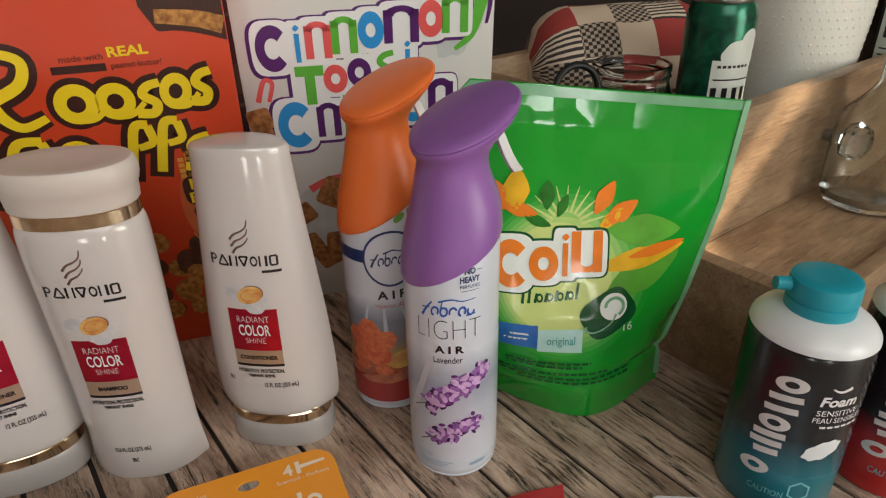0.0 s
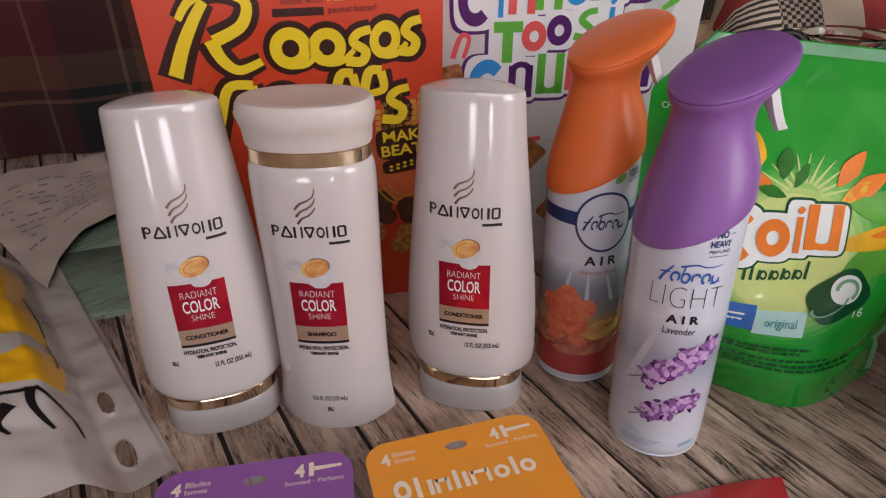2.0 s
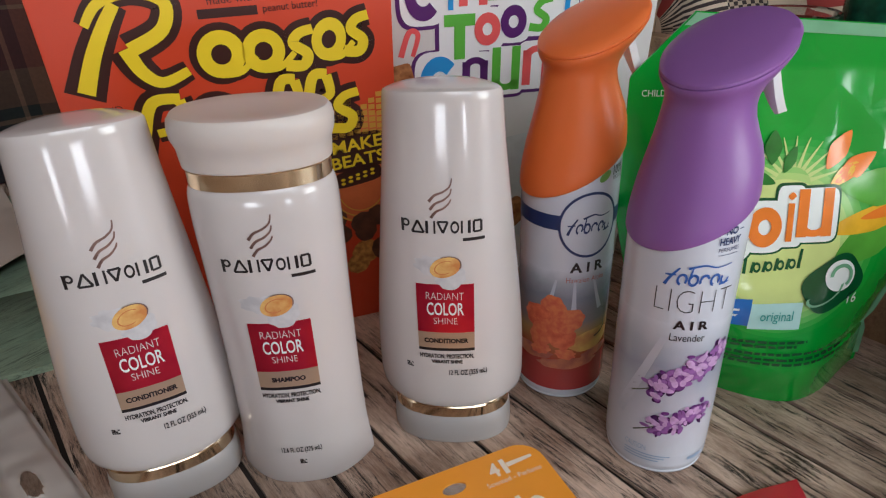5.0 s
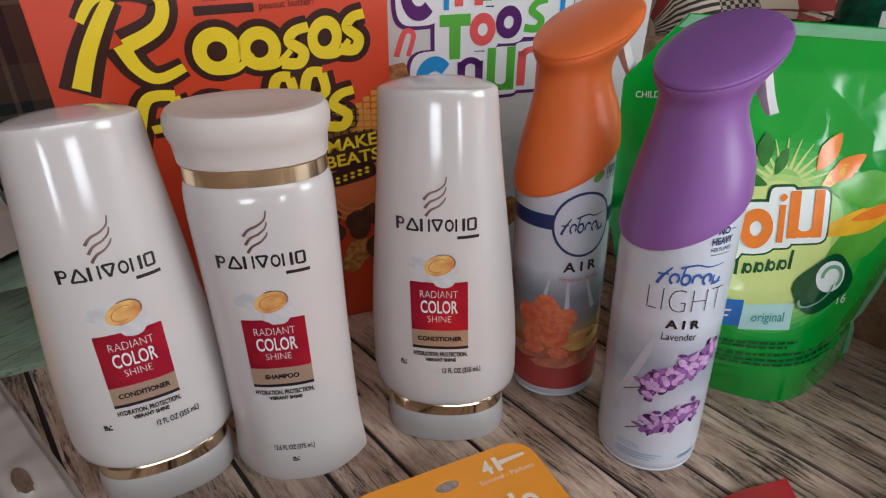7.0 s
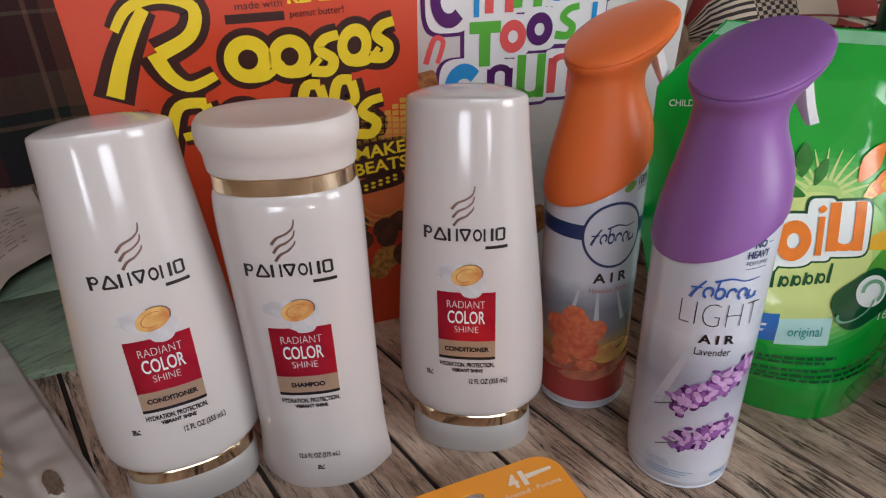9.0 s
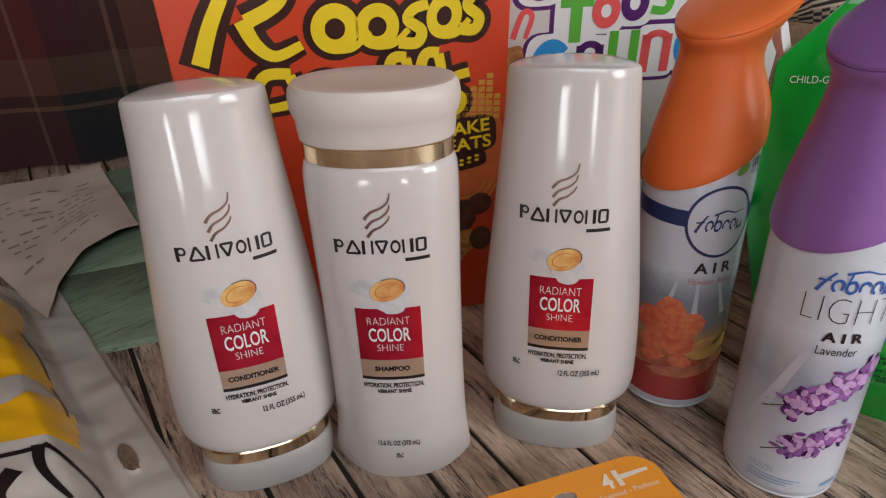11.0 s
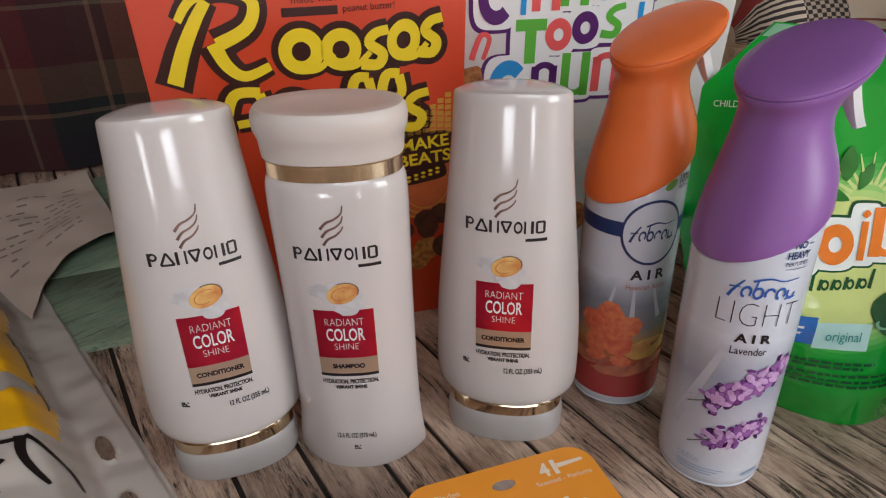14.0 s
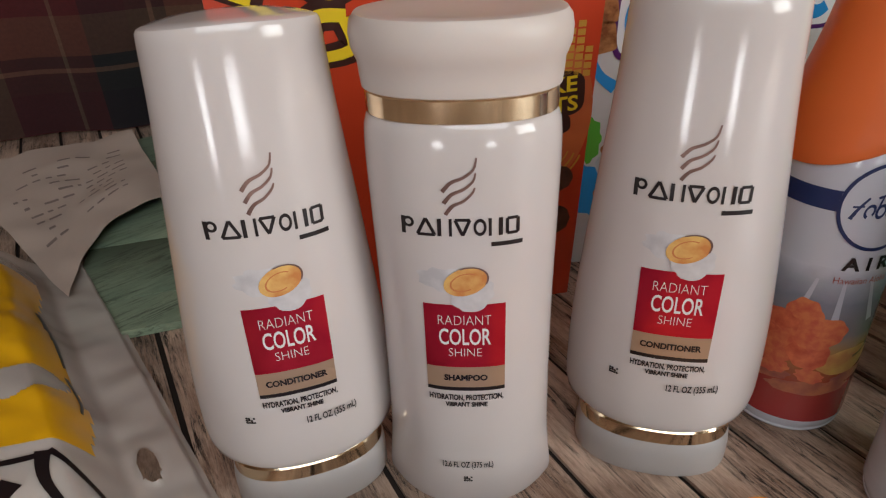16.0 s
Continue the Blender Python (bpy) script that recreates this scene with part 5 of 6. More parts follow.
def warnings(bm):
    rr = random.Random(2)
    for k, (v, a, b) in enumerate(((0.0470, 0.044, 0.100), (0.0440, 0.044, 0.094), (0.0390, 0.036, 0.112), (0.0352, 0.040, 0.130), (0.0320, 0.052, 0.128))):
        u = a
        while u < b:
            w = rr.uniform(0.002, 0.006)
            stroke_cells(bm, g3, [(u, v + 0.05 * max(0, u - 0.1) ** 1.0 * 0.6), (min(u + w, b), v + 0.05 * max(0, u + w - 0.1) * 0.6)], 0.0018, 0.0018, 2)
            u += w + 0.0012


tagged(printed("warning_print", deep_green_film, pouch, warnings, "rows of dark green unreadable print"), kind="stuff")
printed("top_seal", seal_film, pouch, lambda bm: grid_cells(bm, lambda a, b: tuple(Vector(pouch_point(a, b, 1)) - Vector((0, 0.0006, 0))), 0.004, 0.972, 0.996, 0.998, 0.03), "pale heat-sealed top edge")
for nm, xs in (("edge_seal", [pouch_point(0.992, k / 30, 1) for k in range(1, 31)]),):
    bm = bmesh.new()
    prev = None
    for x, y, z in xs:
        q = [bm.verts.new((x - 0.0016, y - 0.0012, z)), bm.verts.new((x + 0.0022, y - 0.0006, z)), bm.verts.new((x + 0.0022, y + 0.0010, z)), bm.verts.new((x - 0.0016, y + 0.0014, z))]
        if prev:
            for i in range(4):
                bm.faces.new((prev[i], prev[(i + 1) % 4], q[(i + 1) % 4], q[i]))
        prev = q
    part(nm, finish(bm), seal_film, pouch, "pale heat-sealed edge")


# ---- print on the shaving foams ----
def foam_print(e, offset):
    q1, q2 = on_can(0.0003, RF, offset), on_can(0.0005, RF, offset)
    dg = math.radians(1) * RF

    def brand(bm):
        for k, (w, h) in enumerate(((0.0095, 0.016), (0.003, 0.014), (0.003, 0.019), (0.003, 0.019), (0.0085, 0.012), (0.0055, 0.017), (0.0055, 0.017), (0.0085, 0.012))):
            s = (0.0, 0.0125, 0.0185, 0.0245, 0.0335, 0.0430, 0.0510, 0.0610)[k]
            u, v = -44 * dg + 0.13 * s, 0.0335 + s * 1.0
            c, t = math.cos(radians(80)), math.sin(radians(80))
            if w > 0.008:
                disc_cells(bm, q1, u - 0.003, v, 0.0082, 0.0050, 8, inner=0.42, seg=20)
            else:
                stroke_cells(bm, q1, [(u - 0.0112 + (0.004 if h < 0.015 else 0), v - 0.0006), (u + 0.0055, v + 0.0016)], 0.0040, 0.0040, 3)
    tagged(printed("brand_mark", ink_white, e, brand, "white slanted brand shapes running upward"), kind="stuff")
    tagged(printed("white_lettering", ink_white, e, lambda bm: (fit_text(bm, q1, "Foam", 8 * dg, 0.0850, 0.0200, 0.0062, bold=0.0002, slant=0.15), fit_text(bm, q1, "SENSITIVE", 10 * dg, 0.0785, 0.0230, 0.0036), fit_text(bm, q1, "PEAU SENSIBLE", 12 * dg, 0.0738, 0.0270, 0.0034), [grid_cells(bm, q1, -4 * dg + 0.004 * k, 0.0700, -4 * dg + 0.004 * k + 0.003, 0.0714) for k in range(6)], stroke_cells(bm, q1, [(-2 * dg, 0.0965), (6 * dg, 0.0945), (16 * dg, 0.0965)], 0.0008, 0.0022))), kind="stuff")
    printed("foam_dollop", foam_white, e, lambda bm: disc_cells(bm, q1, 6 * dg, 0.0540, 0.0105, 0.0058, 32, wobble=0.14), "white foam dollop")
    tagged(printed("caution_lettering", plain("pale_teal_print", 120, 190, 196, 0.3), e, lambda bm: (fit_text(bm, q1, "CAUTION", -34 * dg, 0.0165, 0.0190, 0.0042), disc_cells(bm, q1, -4 * dg, 0.0230, 0.0075, 0.0065, 90, inner=0.82, seg=3, sweep=360))), kind="stuff")


teal_fade = banded_print("black_fading_to_teal_tin", [(0.030, srgb(18, 110, 124)), (0.040, srgb(18, 92, 106)), (0.060, srgb(26, 30, 36)), (0.120, srgb(26, 26, 30))], streak=0.0)
red_fade = banded_print("black_fading_to_red_tin", [(0.030, srgb(190, 36, 40)), (0.040, srgb(160, 30, 36)), (0.055, srgb(40, 26, 30)), (0.120, srgb(26, 26, 30))], streak=0.0)
for can, fade in ((foam_teal, teal_fade), (foam_red, red_fade)):
    for piece in can.children:
        if piece.name.startswith("body"):
            piece.data.materials[0] = fade
foam_print(foam_teal, 0)
foam_print(foam_red, -8)


# ---- razor packs on the table ----
def rounded_plate(w, h, z0, z1, r, hole=None, seg=8):
    """A plate with round corners in x and y, its far edge at y = 0, and a hole if given (x, y, rx, ry)."""
    outer = []
    for cx, cy, a0 in ((w / 2 - r, -r, 0), (-w / 2 + r, -r, 90), (-w / 2 + r, -h + r, 180), (w / 2 - r, -h + r, 270)):
        for k in range(seg + 1):
            a = radians(a0 + 90 * k / seg)
            outer.append((cx + r * math.cos(a), cy + r * math.sin(a)))
    dense = []
    for (x0, y0), (x1, y1) in zip(outer, outer[1:] + outer[:1]):
        k = max(1, round(math.hypot(x1 - x0, y1 - y0) / 0.004)) if hole else 1
        dense += [(x0 + (x1 - x0) * i / k, y0 + (y1 - y0) * i / k) for i in range(k)]
    outer = dense
    n = len(outer)
    bm = bmesh.new()
    if hole:
        hx, hy, rx, ry = hole
        inner = []
        for x, y in outer:
            a = math.atan2(y - hy, x - hx)
            inner.append((hx + rx * math.cos(a), hy + ry * math.sin(a)))
    loops = {}
    for key, pts in (("o", outer),) + ((("i", inner),) if hole else ()):
        for z in (z0, z1):
            loops[key, z] = [bm.verts.new((x, y, z)) for x, y in pts]
    for i in range(n):
        j = (i + 1) % n
        bm.faces.new((loops["o", z0][i], loops["o", z0][j], loops["o", z1][j], loops["o", z1][i]))
        if hole:
            bm.faces.new((loops["i", z0][j], loops["i", z0][i], loops["i", z1][i], loops["i", z1][j]))
            bm.faces.new((loops["o", z1][i], loops["o", z1][j], loops["i", z1][j], loops["i", z1][i]))
            bm.faces.new((loops["o", z0][j], loops["o", z0][i], loops["i", z0][i], loops["i", z0][j]))
    if not hole:
        bm.faces.new(loops["o", z1])
        bm.faces.new(loops["o", z0][::-1])
    return finish(bm, False)


def clear(name, rough, tint, alpha):
    m = material(name, tint, rough, vary=0.05, scale=30, bump=0.1, bump_scale=60)
    m.node_tree.nodes["Principled BSDF"].inputs["Alpha"].default_value = alpha
    return m


blister_clear = clear("clear_blister_plastic", 0.10, srgb(220, 222, 226), 0.22)
card_orange = material("orange_card", srgb(250, 162, 48), 0.4, vary=0.05, scale=30, bump=0.03)
card_purple = material("purple_card", srgb(146, 88, 164), 0.4, vary=0.05, scale=30, bump=0.03)
cream_print = plain("cream_print", 244, 226, 206, 0.4)
razor_violet = plain("razor_violet_plastic", 120, 84, 150, 0.35)
razor_steel = material("razor_steel", srgb(196, 198, 204), 0.25, metal=0.9, vary=0.2, scale=200)


def razor_pack(m, card_mat, label):
    e = thing("razor_pack", label, "razor pack", group="razor packs")
    w, h = 0.100, 0.185
    part("card", rounded_plate(w, h, 0.0288, 0.0296, 0.013, (0.0, -0.0125, 0.0062, 0.0034)), card_mat, e)
    part("tray", rounded_plate(w - 0.018, h - 0.060, 0.0002, 0.0286, 0.010), blister_clear, e, "clear plastic tray under the card")
    top = lambda u, v: (u, v, 0.0298)
    tagged(printed("white_lettering", cream_print, e, lambda bm: (fit_text(bm, top, "4", -0.0395, -0.0165, 0.0050, 0.0080, bold=0.0003), fit_text(bm, top, "Blades", -0.0290, -0.0120, 0.0125, 0.0035), fit_text(bm, top, "lames", -0.0295, -0.0165, 0.0110, 0.0032), fit_text(bm, top, "4", 0.0225, -0.0150, 0.0055, 0.0085, bold=0.0003), fit_text(bm, top, "Scented - Parfums", 0.0300, -0.0200, 0.0300, 0.0028))), kind="stuff")
    printed("razor_icon", cream_print, e, lambda bm: (stroke_cells(bm, top, [(0.0300, -0.0105), (0.0445, -0.0100)], 0.0030, 0.0018), stroke_cells(bm, top, [(0.0285, -0.0155), (0.0285, -0.0060)], 0.0026, 0.0026)))

    def brand(bm):
        u = -0.040
        for k, (bw, bh, ring) in enumerate(((0.0090, 0.0135, 1), (0.0060, 0.0135, 0), (0.0030, 0.0100, 0), (0.0085, 0.0090, 2), (0.0040, 0.0125, 0), (0.0030, 0.0100, 0), (0.0120, 0.0090, 2), (0.0085, 0.0090, 1), (0.0040, 0.0125, 0), (0.0085, 0.0090, 1))):
            if ring == 1:
                disc_cells(bm, top, u + bw / 2, -0.0420 + bh / 2, bw / 2, bh / 2, inner=0.45, seg=18)
            elif ring == 2:
                for s in (0.12, 0.82):
                    grid_cells(bm, top, u + bw * s - 0.0010, -0.0420, u + bw * s + 0.0012, -0.0420 + bh, 0.01)
                grid_cells(bm, top, u + bw * 0.12, -0.0420 + bh - 0.0022, u + bw * 0.82, -0.0420 + bh, 0.01)
            else:
                grid_cells(bm, top, u + bw * 0.2, -0.0420, u + bw * 0.2 + 0.0026, -0.0420 + bh, 0.01)
            u += bw + 0.0011
    tagged(printed("brand_mark", cream_print, e, brand, "row of cream brand shapes"), kind="stuff")
    bub = part("blister", rounded_plate(0.060, 0.095, 0.0297, 0.0400, 0.010), blister_clear, e, "clear raised blister over the razors")
    bub.location = (0.010, -0.078, 0)
    for k in range(4):
        part("razor_head", box_mesh(-0.014 + 0.0125 * k, -0.094, 0.0300, -0.004 + 0.0125 * k, -0.083, 0.0360, 0.0015), razor_violet if k % 2 else razor_steel, e)
        part("razor_handle", box_mesh(-0.0110 + 0.0125 * k, -0.165, 0.0300, -0.0070 + 0.0125 * k, -0.0945, 0.0345, 0.0015), razor_violet, e)
    e.matrix_world = m
    return e


razor_pack(pose(-0.1130, 0.2835, 0, 0, 0, 24), card_orange, "orange razor pack card with a hang hole")
razor_pack(pose(-0.2120, 0.2470, 0, 0, 0, 17.5), card_purple, "purple razor pack card with a hang hole")

# red foil packet
red_foil = material("red_foil_film", srgb(208, 50, 64), 0.34, vary=0.15, scale=25, bump=0.2, bump_scale=40, coat=0.3)
packet = thing("foil_packet", "red foil packet with a pale sealed edge", "packet", pose(0.0148, 0.2762, 0, 0, 0, 19))
bm = bmesh.new()
W, H, NX, NY = 0.128, 0.15, 30, 34
tops, lows = [], []
for j in range(NY + 1):
    rt, rl = [], []
    for i in range(NX + 1):
        x, y = W * (i / NX - 0.5), -H * j / NY
        e = (1 - abs(2 * i / NX - 1) ** 3) * (1 - abs(2 * j / NY - 1) ** 4)
        z = 0.0022 + 0.010 * e + 0.0016 * noise.noise((x * 45, y * 45, 1)) * (0.4 + e) + 0.0022 * math.sin(i / NX * 6.3) ** 2 * (1 - j / NY) ** 3
        rt.append(bm.verts.new((x + 0.42 * y, y, z)))
        rl.append(bm.verts.new((x + 0.42 * y, y, z - 0.0005 - 0.006 * e if z - 0.0005 - 0.006 * e > 0.0003 else 0.0003)))
    tops.append(rt)
    lows.append(rl)
for j in range(NY):
    for i in range(NX):
        bm.faces.new((tops[j][i], tops[j + 1][i], tops[j + 1][i + 1], tops[j][i + 1]))
        bm.faces.new((lows[j][i], lows[j][i + 1], lows[j + 1][i + 1], lows[j + 1][i]))
for a, b in ((tops[0], lows[0]), (tops[-1], lows[-1]), ([r[0] for r in tops], [r[0] for r in lows]), ([r[-1] for r in tops], [r[-1] for r in lows])):
    for i in range(len(a) - 1):
        bm.faces.new((a[i], a[i + 1], b[i + 1], b[i]))
part("film_bag", finish(bm), red_foil, packet, angle=60)
# hang slot is not cut: a dark plate gives its shade by colour
part("hang_slot", rounded_plate(0.016, 0.004, 0.0085, 0.0090, 0.0019), plain("slot_shade_dark", 60, 20, 24, 0.6), packet).location = (0.006, -0.018, 0)

# clear clamshell
shell_clear = clear("milky_clear_plastic", 0.15, srgb(226, 226, 236), 0.5)
shell = thing("clear_clamshell", "clear plastic clamshell pack lying flat", "package", pose(0.1610, 0.2715, 0, 0, 0, -4))
part("shell_base", rounded_plate(0.090, 0.110, 0.0002, 0.0060, 0.008), shell_clear, shell)
part("shell_lid", rounded_plate(0.086, 0.106, 0.0062, 0.0200, 0.008), shell_clear, shell).location = (0, -0.002, 0)
part("insert_card", rounded_plate(0.070, 0.090, 0.0062, 0.0066, 0.006), plain("pale_lilac_card", 206, 206, 222, 0.5, vary=0.05), shell).location = (0, -0.010, 0)


# ---- mint board, receipt, plastic bag ----
mint_wood = weathered_wood("mint_painted_wood", srgb(144, 162, 138), srgb(120, 141, 121), srgb(86, 98, 84), 27.0, 0.2)
board_m = pose(-0.4365, 0.3870, 0, 0, 0, 26)
tray_board = thing("mint_board", "pale mint painted wooden board with rounded corners", "board", board_m)
for k, (y0, y1) in enumerate(((0.0, 0.0385), (0.0390, 0.120), (0.1205, 0.205), (0.2055, 0.290), (0.2905, 0.370))):
    if k in (0, 4):
        bm = bmesh.new()
        pts, w, h, r = [], 0.36, y1 - y0, 0.030
        low = k == 0
        for cx, a0 in ((r, 180), (w - r, 270)) if low else ((w - r, 0), (r, 90)):
            for q in range(9):
                a = radians(a0 + 90 * q / 8)
                cy = (y0 + r) if low else (y1 - r)
                pts.append((cx - 0.012 + r * math.cos(a), cy + r * math.sin(a)))
        pts += [(w - 0.012, y1), (-0.012, y1)] if low else [(-0.012, y0), (w - 0.012, y0)]
        lo = [bm.verts.new((x, y, 0.0003)) for x, y in pts]
        hi = [bm.verts.new((x, y, 0.0060)) for x, y in pts]
        bm.faces.new(hi)
        bm.faces.new(lo[::-1])
        for i in range(len(pts)):
            j = (i + 1) % len(pts)
            bm.faces.new((lo[i], lo[j], hi[j], hi[i]))
        part("slat", finish(bm, False), mint_wood, tray_board, angle=0)
    else:
        part("slat", box_mesh(-0.012, y0, 0.0003, 0.348, y1, 0.0060, 0.0004, 1), mint_wood, tray_board, angle=0)

paper = material("thermal_paper", srgb(204, 186, 174), 0.7, vary=0.06, scale=20, bump=0.05)
paper_ink = plain("faded_receipt_ink", 146, 130, 125, 0.7)
CORNERS = [Vector((-0.462, 0.418)), Vector((-0.478, 0.575)), Vector((-0.600, 0.715)), Vector((-0.730, 0.610))]


def paper_point(u, v):
    a, b, c, d = CORNERS
    p = a * (1 - u) * (1 - v) + b * u * (1 - v) + c * u * v + d * (1 - u) * v
    inward = 0.030 * (4 * u * (1 - u)) * (1 - v) ** 2
    p = p + Vector((-0.8, 0.2)) * inward
    z = 0.0085 + 0.006 * (0.5 + noise.noise((p.x * 22, p.y * 22, 5))) + 0.004 * abs(math.sin(p.x * 38 + p.y * 21))
    return Vector((p.x, p.y, max(z, 0.0072)))


receipt = thing("shop_receipt", "crumpled white paper receipt on the mint board", "receipt")
bm = bmesh.new()
rows_t = [[bm.verts.new(paper_point(i / 30, j / 30)) for i in range(31)] for j in range(31)]
rows_b = [[bm.verts.new(paper_point(i / 30, j / 30) - Vector((0, 0, 0.0003))) for i in range(31)] for j in range(31)]
for j in range(30):
    for i in range(30):
        bm.faces.new((rows_t[j][i], rows_t[j][i + 1], rows_t[j + 1][i + 1], rows_t[j + 1][i]))
        bm.faces.new((rows_b[j][i], rows_b[j + 1][i], rows_b[j + 1][i + 1], rows_b[j][i + 1]))
for a, b in ((rows_t[0], rows_b[0]), (rows_t[-1], rows_b[-1]), ([r[0] for r in rows_t], [r[0] for r in rows_b]), ([r[-1] for r in rows_t], [r[-1] for r in rows_b])):
    for i in range(30):
        bm.faces.new((a[i], a[i + 1], b[i + 1], b[i]))
part("paper_sheet", finish(bm), paper, receipt, angle=25)


def receipt_lines(bm):
    rr = random.Random(8)
    for k in range(10):
        v = 0.22 + 0.060 * k
        u = 0.12 + 0.05 * rr.random()
        while u < 0.80:
            w = rr.uniform(0.02, 0.09)
            if rr.random() < 0.6:
                pts = [paper_point(min(u + w * t, 0.9), v + dv) + Vector((0, 0, 0.0004)) for t, dv in ((0, 0), (0.5, 0), (1, 0), (1, 0.014), (0.5, 0.014), (0, 0.014))]
                q = [bm.verts.new(p) for p in pts]
                bm.faces.new((q[0], q[1], q[4], q[5]))
                bm.faces.new((q[1], q[2], q[3], q[4]))
            u += w + 0.03


tagged(printed("faded_print", paper_ink, receipt, receipt_lines, "grey unreadable receipt print"), kind="stuff")

film_grey = clear("clear_crinkled_film", 0.2, srgb(222, 212, 205), 0.66)
film_grey.node_tree.nodes["Principled BSDF"].inputs["Coat Weight"].default_value = 0.4
bag_yellow = material("yellow_printed_film", srgb(240, 178, 20), 0.3, vary=0.12, scale=14, coat=0.3, bump=0.15, bump_scale=30)
bag_white = material("white_printed_film", srgb(206, 200, 194), 0.3, vary=0.1, scale=14, coat=0.3, bump=0.15, bump_scale=30)
bag = thing("plastic_bag", "clear plastic bag with yellow and white print", "bag", pose(-0.2750, 0.2666, 0, 0, 0, 136))


def bag_height(s, b):
    k = max(0.0, min(1.0, (b - 0.027) / 0.024))
    e = math.sin(math.pi * min(1.0, max(0.0, (s + 0.05) / 0.40))) ** 0.5
    h = 0.009 + (0.036 * k * k * (3 - 2 * k) + 0.022 * min(1.0, max(0.0, (b - 0.045) / 0.06))) * e
    return h + 0.0035 * noise.noise((s * 26, b * 26, 2)) + 0.0012 * noise.noise((s * 70, b * 60, 7)) - (0.006 if b < 0.004 else 0)


def sheet(bm, s0, s1, b0, b1, n, m, lift, holes=(), keep=None):
    vs = {}
    for i in range(n + 1):
        for j in range(m + 1):
            s, b = s0 + (s1 - s0) * i / n, b0 + (b1 - b0) * j / m
            vs[i, j] = bm.verts.new((s, b, max(0.001, bag_height(s, b) + lift)))
    for i in range(n):
        for j in range(m):
            s, b = s0 + (s1 - s0) * (i + 0.5) / n, b0 + (b1 - b0) * (j + 0.5) / m
            if any(((s - hs) / rs) ** 2 + ((b - hb) / rb) ** 2 < 1 for hs, hb, rs, rb in holes):
                continue
            if keep and not keep(s, b):
                continue
            bm.faces.new((vs[i, j], vs[i + 1, j], vs[i + 1, j + 1], vs[i, j + 1]))
    for v in [v for v in bm.verts if not v.link_faces]:
        bm.verts.remove(v)
    for v in bm.verts:
        for hs, hb, rs, rb in holes:
            d = math.hypot((v.co.x - hs) / rs, (v.co.y - hb) / rb)
            if 0.6 < d < 1.12:
                v.co.x, v.co.y = hs + (v.co.x - hs) / d, hb + (v.co.y - hb) / d
                v.co.z += 0.0012


bm = bmesh.new()
sheet(bm, -0.015, 0.31, 0.0, 0.215, 200, 150, 0.0, ((0.066, 0.020, 0.012, 0.0042), (0.016, 0.022, 0.011, 0.0050)))
part("film", finish(bm), film_grey, bag, "clear crinkled film with two slots", angle=0)
bm = bmesh.new()
sheet(bm, 0.024, 0.30, 0.034, 0.210, 110, 60, -0.0016)
part("white_print", finish(bm), bag_white, bag, "white printed inner film", angle=0)


def yellow_zone(s, b):
    w = 0.006 * math.sin(s * 40) + 0.003 * math.sin(s * 95 + 1)
    gap = ((s - 0.118 + 0.5 * (b - 0.06)) / 0.013) ** 2 + ((b - 0.058) / 0.020) ** 2 < 1
    return 0.037 + w * 0.3 < b < 0.112 + w and 0.068 + w < s < 0.262 and not gap


bm = bmesh.new()
sheet(bm, 0.024, 0.30, 0.034, 0.210, 220, 130, 0.0003, keep=yellow_zone)
part("yellow_print", finish(bm), bag_yellow, bag, "bright yellow printed patch", angle=0)
bag_place = lambda s, b: (s, b, bag_height(s, b) + 0.0008)
for pts, w0, w1 in (([(0.066, 0.052), (0.056, 0.046), (0.042, 0.040), (0.028, 0.038)], 0.0032, 0.001), ([(0.066, 0.054), (0.050, 0.056), (0.028, 0.050)], 0.006, 0.002), ([(0.052, 0.066), (0.040, 0.074), (0.030, 0.070)], 0.007, 0.002), ([(0.064, 0.056), (0.062, 0.076), (0.056, 0.096)], 0.003, 0.003), ([(0.210, 0.040), (0.180, 0.037), (0.150, 0.037)], 0.002, 0.001), ([(0.140, 0.038), (0.120, 0.036), (0.105, 0.037)], 0.0015, 0.0008)):
    printed("black_stroke", ink_black, bag, lambda bm: stroke_cells(bm, bag_place, pts, w0, w1))


